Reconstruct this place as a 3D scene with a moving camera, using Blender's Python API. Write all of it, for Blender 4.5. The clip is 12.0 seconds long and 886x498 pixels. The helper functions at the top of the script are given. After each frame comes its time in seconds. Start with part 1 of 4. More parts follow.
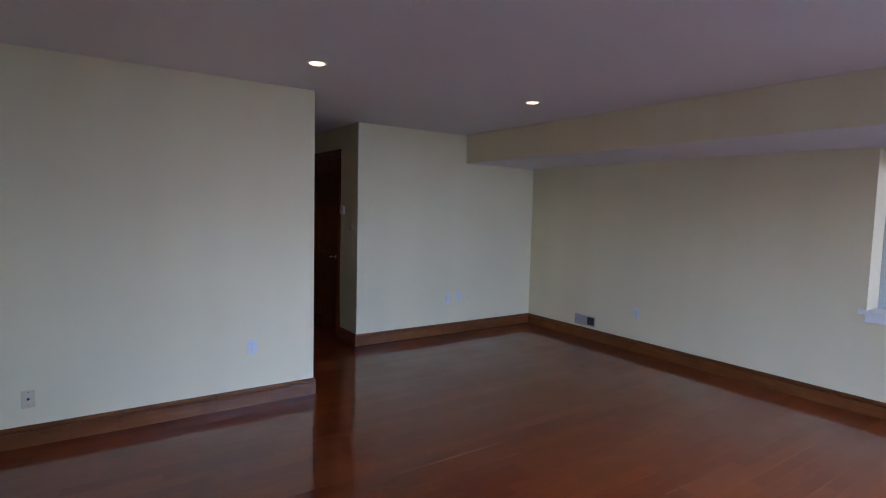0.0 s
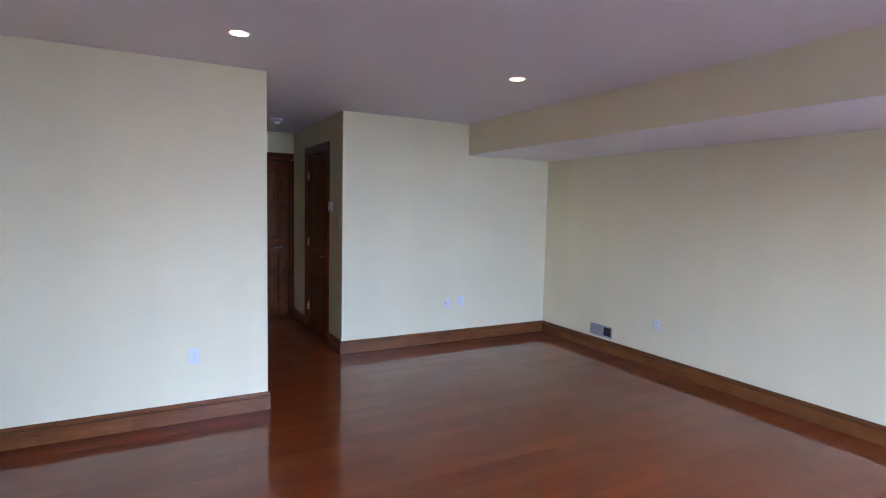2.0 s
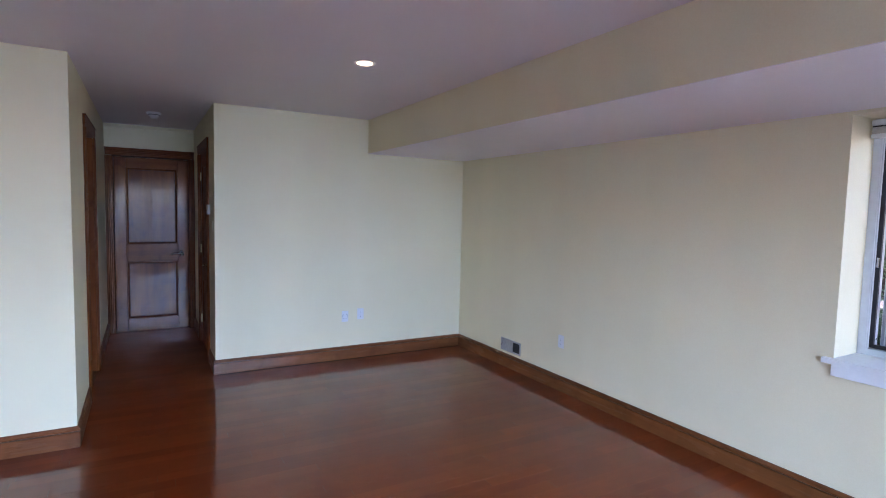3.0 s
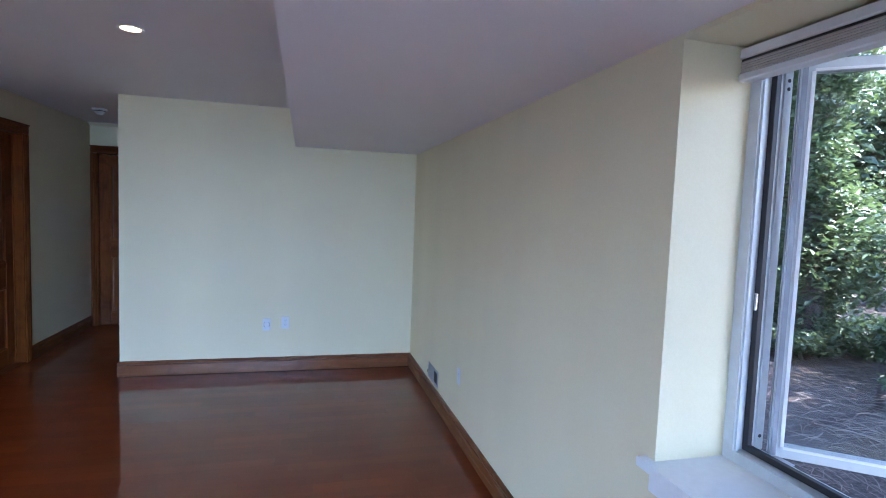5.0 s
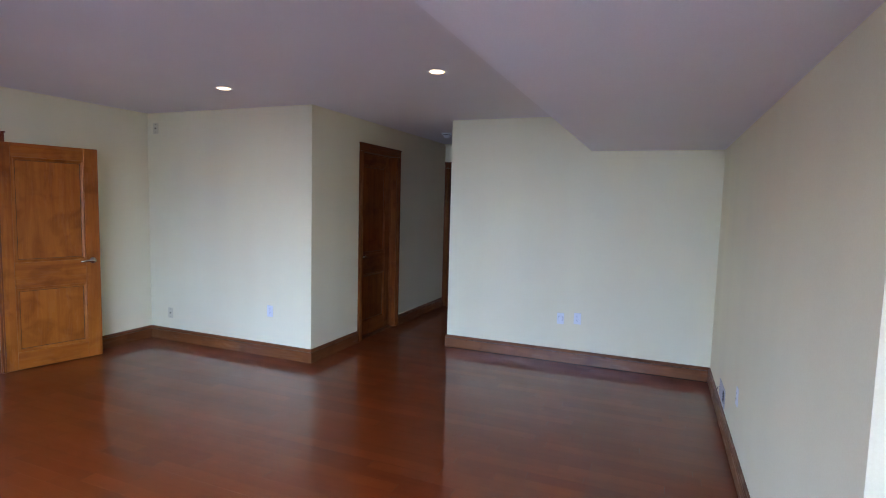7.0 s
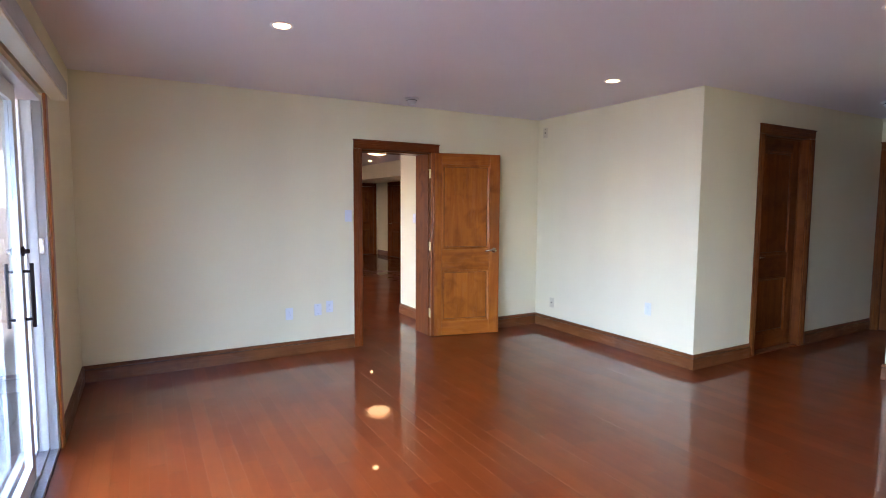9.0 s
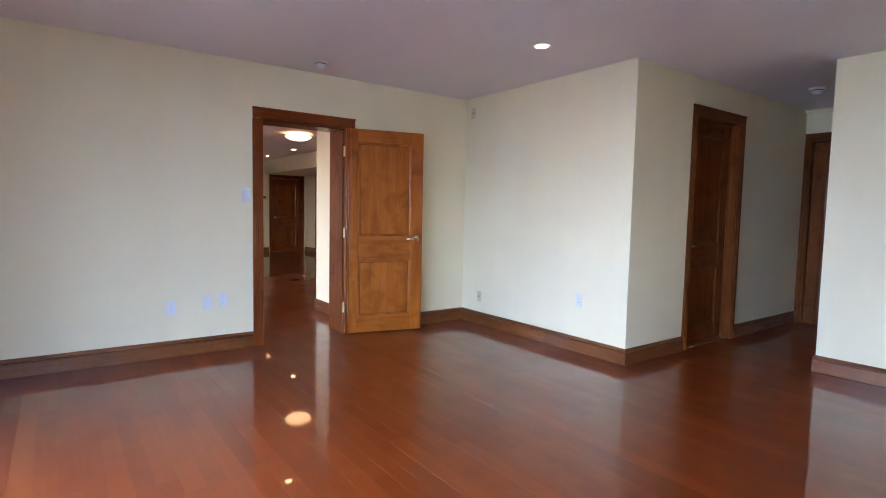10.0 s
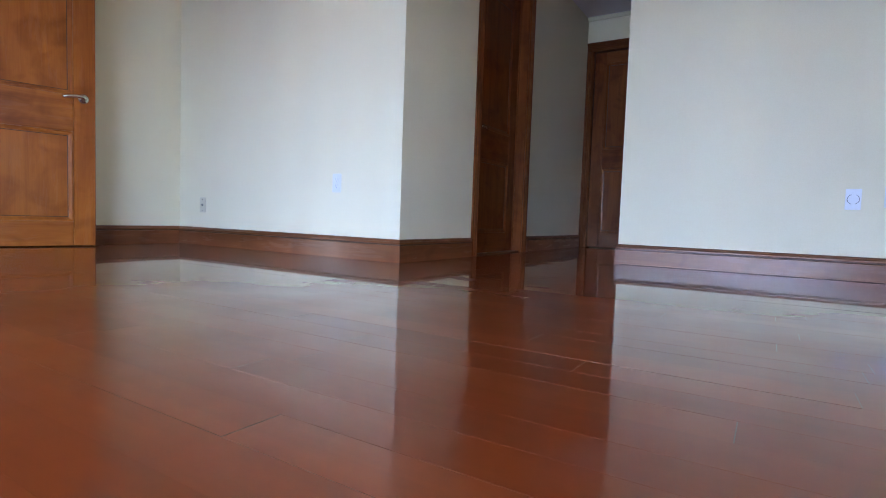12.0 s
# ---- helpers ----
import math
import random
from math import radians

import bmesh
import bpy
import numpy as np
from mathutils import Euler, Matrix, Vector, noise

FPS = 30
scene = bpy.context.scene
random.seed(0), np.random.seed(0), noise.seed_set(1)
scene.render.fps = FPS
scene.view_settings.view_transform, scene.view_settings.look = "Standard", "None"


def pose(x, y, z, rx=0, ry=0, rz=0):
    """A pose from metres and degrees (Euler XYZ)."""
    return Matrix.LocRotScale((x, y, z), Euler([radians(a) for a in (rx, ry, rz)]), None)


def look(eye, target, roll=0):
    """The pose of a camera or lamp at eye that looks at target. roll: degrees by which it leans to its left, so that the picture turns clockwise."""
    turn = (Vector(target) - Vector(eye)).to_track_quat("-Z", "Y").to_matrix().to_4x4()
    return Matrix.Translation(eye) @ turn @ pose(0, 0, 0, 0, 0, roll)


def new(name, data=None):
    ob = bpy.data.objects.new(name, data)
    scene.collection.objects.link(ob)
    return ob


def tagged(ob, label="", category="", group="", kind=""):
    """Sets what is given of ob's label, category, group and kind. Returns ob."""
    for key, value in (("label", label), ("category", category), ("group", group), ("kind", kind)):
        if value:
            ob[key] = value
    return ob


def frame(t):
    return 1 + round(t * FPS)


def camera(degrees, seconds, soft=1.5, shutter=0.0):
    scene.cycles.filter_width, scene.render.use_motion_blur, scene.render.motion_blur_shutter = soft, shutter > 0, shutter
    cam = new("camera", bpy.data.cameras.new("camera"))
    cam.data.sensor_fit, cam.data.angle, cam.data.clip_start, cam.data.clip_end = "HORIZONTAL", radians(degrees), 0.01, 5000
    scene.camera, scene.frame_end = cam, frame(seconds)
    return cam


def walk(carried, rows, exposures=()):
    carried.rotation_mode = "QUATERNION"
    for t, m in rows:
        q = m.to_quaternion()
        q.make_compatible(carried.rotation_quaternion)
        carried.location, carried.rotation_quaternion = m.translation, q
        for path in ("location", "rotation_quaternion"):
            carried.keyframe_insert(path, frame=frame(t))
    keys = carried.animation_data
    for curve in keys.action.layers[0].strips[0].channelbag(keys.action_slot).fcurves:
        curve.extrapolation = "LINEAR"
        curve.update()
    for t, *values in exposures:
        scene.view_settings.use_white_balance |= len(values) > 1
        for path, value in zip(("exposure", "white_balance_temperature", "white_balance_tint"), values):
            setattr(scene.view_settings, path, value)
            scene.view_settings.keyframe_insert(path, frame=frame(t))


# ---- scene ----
cam = camera(80.0, 12.0, soft=1.0)
PATH = [
    (0, (0.598, -4.183, 1.582), (1.73, -2.542, 1.429), 1.4),
    (0.5, (0.605, -4.188, 1.585), (1.408, -2.364, 1.424), 1.1),
    (1, (0.697, -4.169, 1.584), (1.312, -2.274, 1.41), 1.0),
    (1.5, (1.003, -4.058, 1.572), (1.694, -2.19, 1.392), 1.2),
    (2, (1.464, -4.045, 1.555), (2.42, -2.295, 1.397), 1.3),
    (2.5, (1.996, -4.056, 1.568), (3.01, -2.338, 1.418), 1.2),
    (3, (2.584, -4.047, 1.588), (3.569, -2.313, 1.441), 1.4),
    (3.5, (3.175, -4.094, 1.586), (4.079, -2.316, 1.443), 1.5),
    (3.7, (3.408, -4.096, 1.59), (4.246, -2.285, 1.447), 1.5),
    (5.3, (4.947, -4.029, 1.61), (5.351, -2.076, 1.464), 2.1),
    (5.5, (5.063, -4.049, 1.619), (5.371, -2.079, 1.471), 1.9),
    (6, (5.261, -4.143, 1.619), (5.203, -2.15, 1.461), 1.8),
    (6.5, (5.317, -4.208, 1.611), (4.87, -2.266, 1.44), 1.7),
    (7, (5.303, -4.231, 1.6), (4.547, -2.387, 1.429), 1.5),
    (7.5, (5.255, -4.271, 1.57), (4.227, -2.563, 1.408), 1.1),
    (7.7, (5.23, -4.31, 1.542), (4.099, -2.668, 1.394), 0.8),
    (9.3, (5.026, -4.203, 1.447), (3.266, -3.268, 1.283), 0.3),
    (9.5, (4.92, -4.089, 1.443), (3.17, -3.136, 1.272), 0.4),
    (10, (4.772, -3.785, 1.252), (3.162, -2.607, 1.107), 1.2),
    (10.5, (4.748, -3.532, 0.707), (3.31, -2.148, 0.574), 1.1),
    (11, (4.593, -3.219, 0.413), (3.312, -1.688, 0.289), 1.3),
    (11.5, (4.372, -2.861, 0.293), (3.18, -1.26, 0.168), 1.7),
    (12, (4.035, -2.485, 0.271), (2.982, -0.789, 0.154), 2.0),
]
walk(cam, [(t, look(eye, target, roll)) for t, eye, target, roll in PATH],
     exposures=[(0.0, 2.75, 6400, 34), (0.3, 2.9, 6400, 34), (1.0, 3.5, 6400, 34), (1.8, 3.7, 6350, 33), (3.5, 3.6, 6200, 31), (5.4, 3.45, 5750, 25),
                (6.5, 3.4, 6100, 28), (7.5, 3.85, 6500, 33), (9.4, 4.1, 6850, 33), (10.5, 3.95, 6500, 33), (12.0, 3.8, 6150, 34)])

# ---- daylight ----
SUN_ELEV, SUN_AZ = radians(62), radians(160)
sky_world = bpy.data.worlds.new("sky")
scene.world = sky_world
sky_world.use_nodes = True
wn = sky_world.node_tree
sky = wn.nodes.new("ShaderNodeTexSky")
sky.sky_type = "NISHITA"
sky.sun_disc = False
sky.sun_elevation = SUN_ELEV
sky.sun_rotation = SUN_AZ
sky.air_density, sky.dust_density, sky.ozone_density = 1.0, 0.3, 2.0
wn.nodes["Background"].inputs["Strength"].default_value = 0.15
wn.links.new(sky.outputs["Color"], wn.nodes["Background"].inputs["Color"])
sun_data = bpy.data.lights.new("sun", "SUN")
sun_data.energy, sun_data.angle, sun_data.color = 4.6, radians(0.5), (1.0, 0.95, 0.86)
sun = new("sun", sun_data)
sun_dir = Vector((math.sin(SUN_AZ) * math.cos(SUN_ELEV), math.cos(SUN_AZ) * math.cos(SUN_ELEV), math.sin(SUN_ELEV)))
sun.matrix_world = look(sun_dir * 40, (0, 0, 0))


def patio_fill_lamp(x, y, turn, width, energy):
    """An added area lamp in place of clear sky over the patio, aimed in through the wide sliding door; turn: degrees
    towards the entry wall.
    """
    data = bpy.data.lights.new("patio_fill_lamp", "AREA")
    data.shape, data.size, data.size_y = "RECTANGLE", width, 1.9
    data.energy, data.color, data.spread = energy, (0.38, 0.65, 1.0), radians(102)
    a, down = radians(turn), radians(39)
    aim = Vector((-math.sin(a) * math.cos(down), math.cos(a) * math.cos(down), -math.sin(down)))
    eye = Vector((x, y, 1.15))
    new("patio_fill_lamp", data).matrix_world = look(eye, eye + aim)


# Two added lamps; the turned one brightens the entry wall.
patio_fill_lamp(3.5, -5.57, 0, 2.9, 12.0)
patio_fill_lamp(3.5, -6.0, 50, 2.4, 8.0)

# ---- plan (metres) ----
H = 2.505            # ceiling
XL, XF, XW = 2.19, 3.15, 5.81   # hall sides, window wall
YF, YS, YH = 1.205, -4.72, 3.36  # far wall, patio wall, hall end
XB, ZB = 4.64, 2.158  # beam
TE = 0.37            # thickness of the entry wall
NX, NR = -9.9, -1.37  # adjoining room: far wall, near return
WIN = (-4.5, -2.66, 0.84, 2.137)


# ---- materials ----
def mat(name):
    m = bpy.data.materials.new(name)
    m.use_nodes = True
    nt = m.node_tree
    return m, nt, nt.nodes["Principled BSDF"]


def node(nt, kind, **values):
    n = nt.nodes.new(kind)
    for k, v in values.items():
        n.inputs[k].default_value = v
    return n


def ramp(nt, fac, stops):
    r = nt.nodes.new("ShaderNodeValToRGB")
    el = r.color_ramp.elements
    el[0].position, el[0].color = stops[0][0], (*stops[0][1], 1)
    el[1].position, el[1].color = stops[-1][0], (*stops[-1][1], 1)
    for p, c in stops[1:-1]:
        e = el.new(p)
        e.color = (*c, 1)
    nt.links.new(fac, r.inputs["Fac"])
    return r.outputs["Color"]


def coords(nt, scale, rot=(0, 0, 0), kind="Object"):
    tc = nt.nodes.new("ShaderNodeTexCoord")
    mp = nt.nodes.new("ShaderNodeMapping")
    mp.inputs["Scale"].default_value = scale
    mp.inputs["Rotation"].default_value = rot
    nt.links.new(tc.outputs[kind], mp.inputs["Vector"])
    return mp


def noise_tex(nt, vec, scale, detail=4.0, rough=0.55, dist=0.0):
    n = node(nt, "ShaderNodeTexNoise", Scale=scale, Detail=detail, Roughness=rough, Distortion=dist)
    nt.links.new(vec.outputs[0], n.inputs["Vector"])
    return n.outputs["Fac"]


def bump(nt, bsdf, height, strength, dist=0.002, after=None):
    b = node(nt, "ShaderNodeBump", Strength=strength, Distance=dist)
    nt.links.new(height, b.inputs["Height"])
    if after:
        nt.links.new(after.outputs["Normal"], b.inputs["Normal"])
    nt.links.new(b.outputs["Normal"], bsdf.inputs["Normal"])
    return b


def mixc(nt, fac, a, b, how="MIX"):
    m = nt.nodes.new("ShaderNodeMix")
    m.data_type, m.blend_type = "RGBA", how
    for sock, v in ((m.inputs[0], fac), (m.inputs[6], a), (m.inputs[7], b)):
        if isinstance(v, (int, float)):
            sock.default_value = v
        elif isinstance(v, tuple):
            sock.default_value = (*v, 1)
        else:
            nt.links.new(v, sock)
    return m.outputs[2]


def plain(name, color, rough=0.5, metal=0.0, grain=0.06, scale=40.0):
    m, nt, b = mat(name)
    f = noise_tex(nt, coords(nt, (1, 1, 1)), scale)
    lo = tuple(c * (1 - grain) for c in color)
    hi = tuple(min(1, c * (1 + grain)) for c in color)
    nt.links.new(ramp(nt, f, [(0.3, lo), (0.7, hi)]), b.inputs["Base Color"])
    b.inputs["Roughness"].default_value = rough
    b.inputs["Metallic"].default_value = metal
    return m


def wallpaper(name, color, weave=True):
    m, nt, b = mat(name)
    c = coords(nt, (1, 1, 1))
    blot = noise_tex(nt, c, 0.9, 3.0)
    fine = noise_tex(nt, c, 160.0, 2.0)
    lo = tuple(x * 0.965 for x in color)
    hi = tuple(min(1, x * 1.02) for x in color)
    col = ramp(nt, blot, [(0.3, lo), (0.7, hi)])
    if weave:
        # Soft vertical bands of uneven light, multiplied into the paper's colour.
        light_bands = noise_tex(nt, coords(nt, (2.3, 2.3, 0.03)), 1.0, 1.0)
        col = mixc(nt, 1.0, col, ramp(nt, light_bands, [(0.35, (0.972, 0.97, 0.965)), (0.62, (1, 1, 1))]), "MULTIPLY")
    col = mixc(nt, 0.05, col, ramp(nt, fine, [(0.3, (0.45, 0.42, 0.36)), (0.7, (1, 1, 1))]))
    nt.links.new(col, b.inputs["Base Color"])
    b.inputs["Roughness"].default_value = 0.62
    b.inputs["Specular IOR Level"].default_value = 0.3
    if weave:
        thread = noise_tex(nt, coords(nt, (9, 9, 420)), 1.0, 2.0)
        bump(nt, b, thread, 0.12, 0.0006)
    else:
        bump(nt, b, noise_tex(nt, c, 240.0, 2.0), 0.15, 0.001)
    return m


def wood(name, axis, dark, light, rough=0.34, coat=0.22, knots=0.4, spec=0.3, coat_rough=0.16):
    """Stained softwood with grain along one axis of the object."""
    m, nt, b = mat(name)
    info = nt.nodes.new("ShaderNodeObjectInfo")
    tc = nt.nodes.new("ShaderNodeTexCoord")
    shift = node(nt, "ShaderNodeVectorMath")
    shift.operation = "MULTIPLY_ADD"
    shift.inputs[1].default_value = (1, 1, 1)
    comb = nt.nodes.new("ShaderNodeCombineXYZ")
    mul = node(nt, "ShaderNodeMath")
    mul.operation = "MULTIPLY"
    mul.inputs[1].default_value = 37.0
    nt.links.new(info.outputs["Random"], mul.inputs[0])
    for i in range(3):
        nt.links.new(mul.outputs[0], comb.inputs[i])
    nt.links.new(tc.outputs["Object"], shift.inputs[0])
    nt.links.new(comb.outputs[0], shift.inputs[2])

    def mapped(scale):
        mp = nt.nodes.new("ShaderNodeMapping")
        mp.inputs["Scale"].default_value = scale
        nt.links.new(shift.outputs[0], mp.inputs["Vector"])
        return mp
    long = [11.0, 11.0, 11.0]
    long["xyz".index(axis)] = 0.9
    hair = [170.0, 170.0, 170.0]
    hair["xyz".index(axis)] = 5.0
    g = noise_tex(nt, mapped(long), 1.0, 5.0, 0.6, 0.9)
    hairs = noise_tex(nt, mapped(hair), 1.0, 2.0)
    cloud = noise_tex(nt, mapped((1, 1, 1)), 5.5, 3.0, 0.5, 0.6)
    mid = tuple((p + q) / 2 for p, q in zip(dark, light))
    col = ramp(nt, g, [(0.22, dark), (0.5, mid), (0.78, light)])
    col = mixc(nt, 0.12, col, ramp(nt, hairs, [(0.35, dark), (0.65, light)]))
    col = mixc(nt, knots, col, ramp(nt, cloud, [(0.28, (0.5, 0.36, 0.28)), (0.5, (1, 1, 1)), (0.75, (1, 1, 1))]), "MULTIPLY")
    nt.links.new(col, b.inputs["Base Color"])
    b.inputs["Roughness"].default_value = rough
    b.inputs["Coat Weight"].default_value = coat
    streak = [26.0, 26.0, 26.0]
    streak["xyz".index(axis)] = 3.5
    runs = noise_tex(nt, mapped(streak), 1.0, 3.0, 0.6, 0.4)
    nt.links.new(ramp(nt, runs, [(0.38, (coat_rough * 0.7,) * 3), (0.62, (min(0.5, coat_rough * 1.9),) * 3)]), b.inputs["Coat Roughness"])
    b.inputs["Specular IOR Level"].default_value = spec
    bump(nt, b, hairs, 0.12, 0.0008)
    return m


def floor_wood():
    m, nt, b = mat("polished_red_hardwood")
    info = nt.nodes.new("ShaderNodeObjectInfo")
    geo = nt.nodes.new("ShaderNodeNewGeometry")
    add = nt.nodes.new("ShaderNodeMath")
    add.operation = "ADD"
    nt.links.new(info.outputs["Random"], add.inputs[0])
    nt.links.new(geo.outputs["Random Per Island"], add.inputs[1])
    fr = nt.nodes.new("ShaderNodeMath")
    fr.operation = "FRACT"
    nt.links.new(add.outputs[0], fr.inputs[0])
    tone = ramp(nt, fr.outputs[0], [(0.0, (0.162, 0.0225, 0.0038)), (0.35, (0.177, 0.027, 0.0046)),
                                    (0.7, (0.190, 0.031, 0.0056)), (1.0, (0.212, 0.037, 0.0072))])
    pos = nt.nodes.new("ShaderNodeMapping")
    pos.inputs["Scale"].default_value = (1.1, 24, 24)
    nt.links.new(geo.outputs["Position"], pos.inputs["Vector"])
    grain = noise_tex(nt, pos, 1.0, 6.0, 0.62, 0.5)
    col = mixc(nt, 0.32, tone, ramp(nt, grain, [(0.3, (0.70, 0.62, 0.56)), (0.7, (1.12, 1.15, 1.2))]), "MULTIPLY")
    p2 = nt.nodes.new("ShaderNodeMapping")
    p2.inputs["Scale"].default_value = (1, 1, 1)
    nt.links.new(geo.outputs["Position"], p2.inputs["Vector"])
    haze = noise_tex(nt, p2, 1.7, 4.0)
    blot = noise_tex(nt, p2, 6.0, 4.0, 0.6, 0.4)
    col = mixc(nt, 0.5, col, ramp(nt, blot, [(0.3, (0.82, 0.76, 0.72)), (0.7, (1.1, 1.16, 1.2))]), "MULTIPLY")
    nt.links.new(col, b.inputs["Base Color"])
    nt.links.new(ramp(nt, haze, [(0.3, (0.30,) * 3), (0.7, (0.42,) * 3)]), b.inputs["Roughness"])
    b.inputs["Specular IOR Level"].default_value = 0.13
    b.inputs["Coat Weight"].default_value = 0.9
    b.inputs["Coat IOR"].default_value = 1.39
    nt.links.new(ramp(nt, haze, [(0.3, (0.022,) * 3), (0.75, (0.045,) * 3)]), b.inputs["Coat Roughness"])
    wave = noise_tex(nt, p2, 9.0, 2.0)
    bp = node(nt, "ShaderNodeBump", Strength=0.006, Distance=0.004)
    nt.links.new(wave, bp.inputs["Height"])
    nt.links.new(bp.outputs["Normal"], b.inputs["Normal"])
    nt.links.new(bp.outputs["Normal"], b.inputs["Coat Normal"])
    return m


def glowing(name, color, strength):
    m, nt, b = mat(name)
    b.inputs["Base Color"].default_value = (*color, 1)
    b.inputs["Emission Color"].default_value = (*color, 1)
    b.inputs["Emission Strength"].default_value = strength
    return m


def glass():
    m, nt, b = mat("window_glass")
    b.inputs["Base Color"].default_value = (0.93, 0.98, 0.97, 1)
    b.inputs["Transmission Weight"].default_value = 1.0
    b.inputs["Roughness"].default_value = 0.0
    b.inputs["IOR"].default_value = 1.45
    return m


CREAM = wallpaper("cream_wallpaper", (0.77, 0.682, 0.45))
CEIL = wallpaper("ceiling_paint", (0.74, 0.665, 0.645), weave=False)
# Paler than the ceiling: the underside carries window bounce in its colour.
BEAM_LIT = wallpaper("beam_lit_paint", (0.80, 0.735, 0.73), weave=False)
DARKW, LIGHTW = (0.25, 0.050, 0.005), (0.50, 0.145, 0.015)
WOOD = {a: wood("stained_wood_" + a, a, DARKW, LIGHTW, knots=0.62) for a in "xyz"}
BASEW = {a: wood("base_wood_" + a, a, (0.115, 0.032, 0.009), (0.24, 0.082, 0.024), 0.35, 0.3, 0.5) for a in "xy"}
# Darker copy of the door wood, for the hall and adjoining-room doors.
DWOOD = {a: wood("darker_wood_" + a, a, (0.085, 0.019, 0.003), (0.235, 0.062, 0.010), 0.5, 0.35, 0.7, 0.1, 0.08) for a in "xyz"}
CWOOD = {a: wood("casing_wood_" + a, a, (0.12, 0.020, 0.003), (0.27, 0.056, 0.008), 0.3, 0.35, 0.5) for a in "xyz"}
# Lining wood darkened so its colour holds the shade inside the entry opening.
JWOOD = {a: wood("shaded_jamb_wood_" + a, a, (0.088, 0.019, 0.003), (0.235, 0.060, 0.009), 0.4, 0.65, 0.75, 0.12, 0.12) for a in "xyz"}
# Dark brown of board joints and base grooves; in doors, glaze and shadow.
GROOVE = plain("groove_brown", (0.05, 0.018, 0.006), 0.5)
FLOOR = floor_wood()
SUBFLOOR = plain("subfloor", (0.05, 0.03, 0.02), 0.9)
WHITE = plain("white_vinyl", (0.60, 0.63, 0.63), 0.35, grain=0.03)
VINYL = plain("grey_white_vinyl", (0.56, 0.59, 0.60), 0.35, grain=0.04)
GREYV = plain("grey_vinyl_groove", (0.30, 0.32, 0.36), 0.4)
BLACK = plain("black_gasket", (0.02, 0.02, 0.022), 0.5)
SILLW = plain("white_sill_paint", (0.78, 0.78, 0.76), 0.4, grain=0.03)
PLATE = plain("white_plastic", (0.68, 0.68, 0.69), 0.35, grain=0.02)
BEIGE = plain("almond_plastic", (0.60, 0.52, 0.35), 0.4, grain=0.03)
SLOT = plain("socket_shadow", (0.03, 0.03, 0.03), 0.6)
BRASS = plain("brass", (0.72, 0.62, 0.34), 0.34, 1.0, 0.15, 90)
NICKEL = plain("satin_nickel", (0.74, 0.72, 0.69), 0.25, 1.0, 0.05, 90)
STEEL = plain("galvanized_steel", (0.45, 0.46, 0.48), 0.4, 0.7, 0.12, 60)
BLINDM = plain("blind_fabric", (0.44, 0.41, 0.37), 0.7, grain=0.05)
GLASS = glass()
LAMPW = glowing("lamp_glow", (1.0, 0.70, 0.34), 1.4)
DOMEW = glowing("dome_glow", (1.0, 0.68, 0.32), 0.45)
TRIM = plain("lamp_trim_white", (0.75, 0.73, 0.70), 0.4)


# ---- mesh helpers ----
def to_object(name, bm, material, parent=None, smooth=False):
    me = bpy.data.meshes.new(name)
    bm.normal_update()
    bm.to_mesh(me)
    bm.free()
    me.materials.append(material)
    if smooth:
        for p in me.polygons:
            p.use_smooth = True
    ob = new(name, me)
    if parent:
        ob.parent = parent
    return ob


def part(name, bm, material, parent, label="", smooth=False):
    ob = to_object(name, bm, material, parent, smooth)
    return tagged(ob, label) if label else ob


def add_box(bm, x0, x1, y0, y1, z0, z1):
    v = [bm.verts.new(p) for p in ((x0, y0, z0), (x1, y0, z0), (x1, y1, z0), (x0, y1, z0),
                                   (x0, y0, z1), (x1, y0, z1), (x1, y1, z1), (x0, y1, z1))]
    for f in ((3, 2, 1, 0), (4, 5, 6, 7), (0, 1, 5, 4), (1, 2, 6, 5), (2, 3, 7, 6), (3, 0, 4, 7)):
        bm.faces.new([v[i] for i in f])


def box(x0, x1, y0, y1, z0, z1, bevel=0.0, seg=1):
    bm = bmesh.new()
    add_box(bm, min(x0, x1), max(x0, x1), min(y0, y1), max(y0, y1), min(z0, z1), max(z0, z1))
    if bevel:
        bmesh.ops.bevel(bm, geom=bm.edges[:], offset=bevel, segments=seg, affect="EDGES", profile=0.5)
    return bm


def boxes(*rows):
    bm = bmesh.new()
    for r in rows:
        add_box(bm, *r)
    return bm


def lathe(profile, steps=32, m=Matrix()):
    """Turn (radius, z) pairs round z."""
    bm = bmesh.new()
    rings = []
    for r, z in profile:
        rings.append([bm.verts.new(m @ Vector((r * math.cos(2 * math.pi * i / steps), r * math.sin(2 * math.pi * i / steps), z)))
                      for i in range(steps)])
    for a, b in zip(rings, rings[1:]):
        for i in range(steps):
            j = (i + 1) % steps
            bm.faces.new((a[i], a[j], b[j], b[i]))
    bm.faces.new(list(reversed(rings[0])))
    bm.faces.new(rings[-1])
    return bm


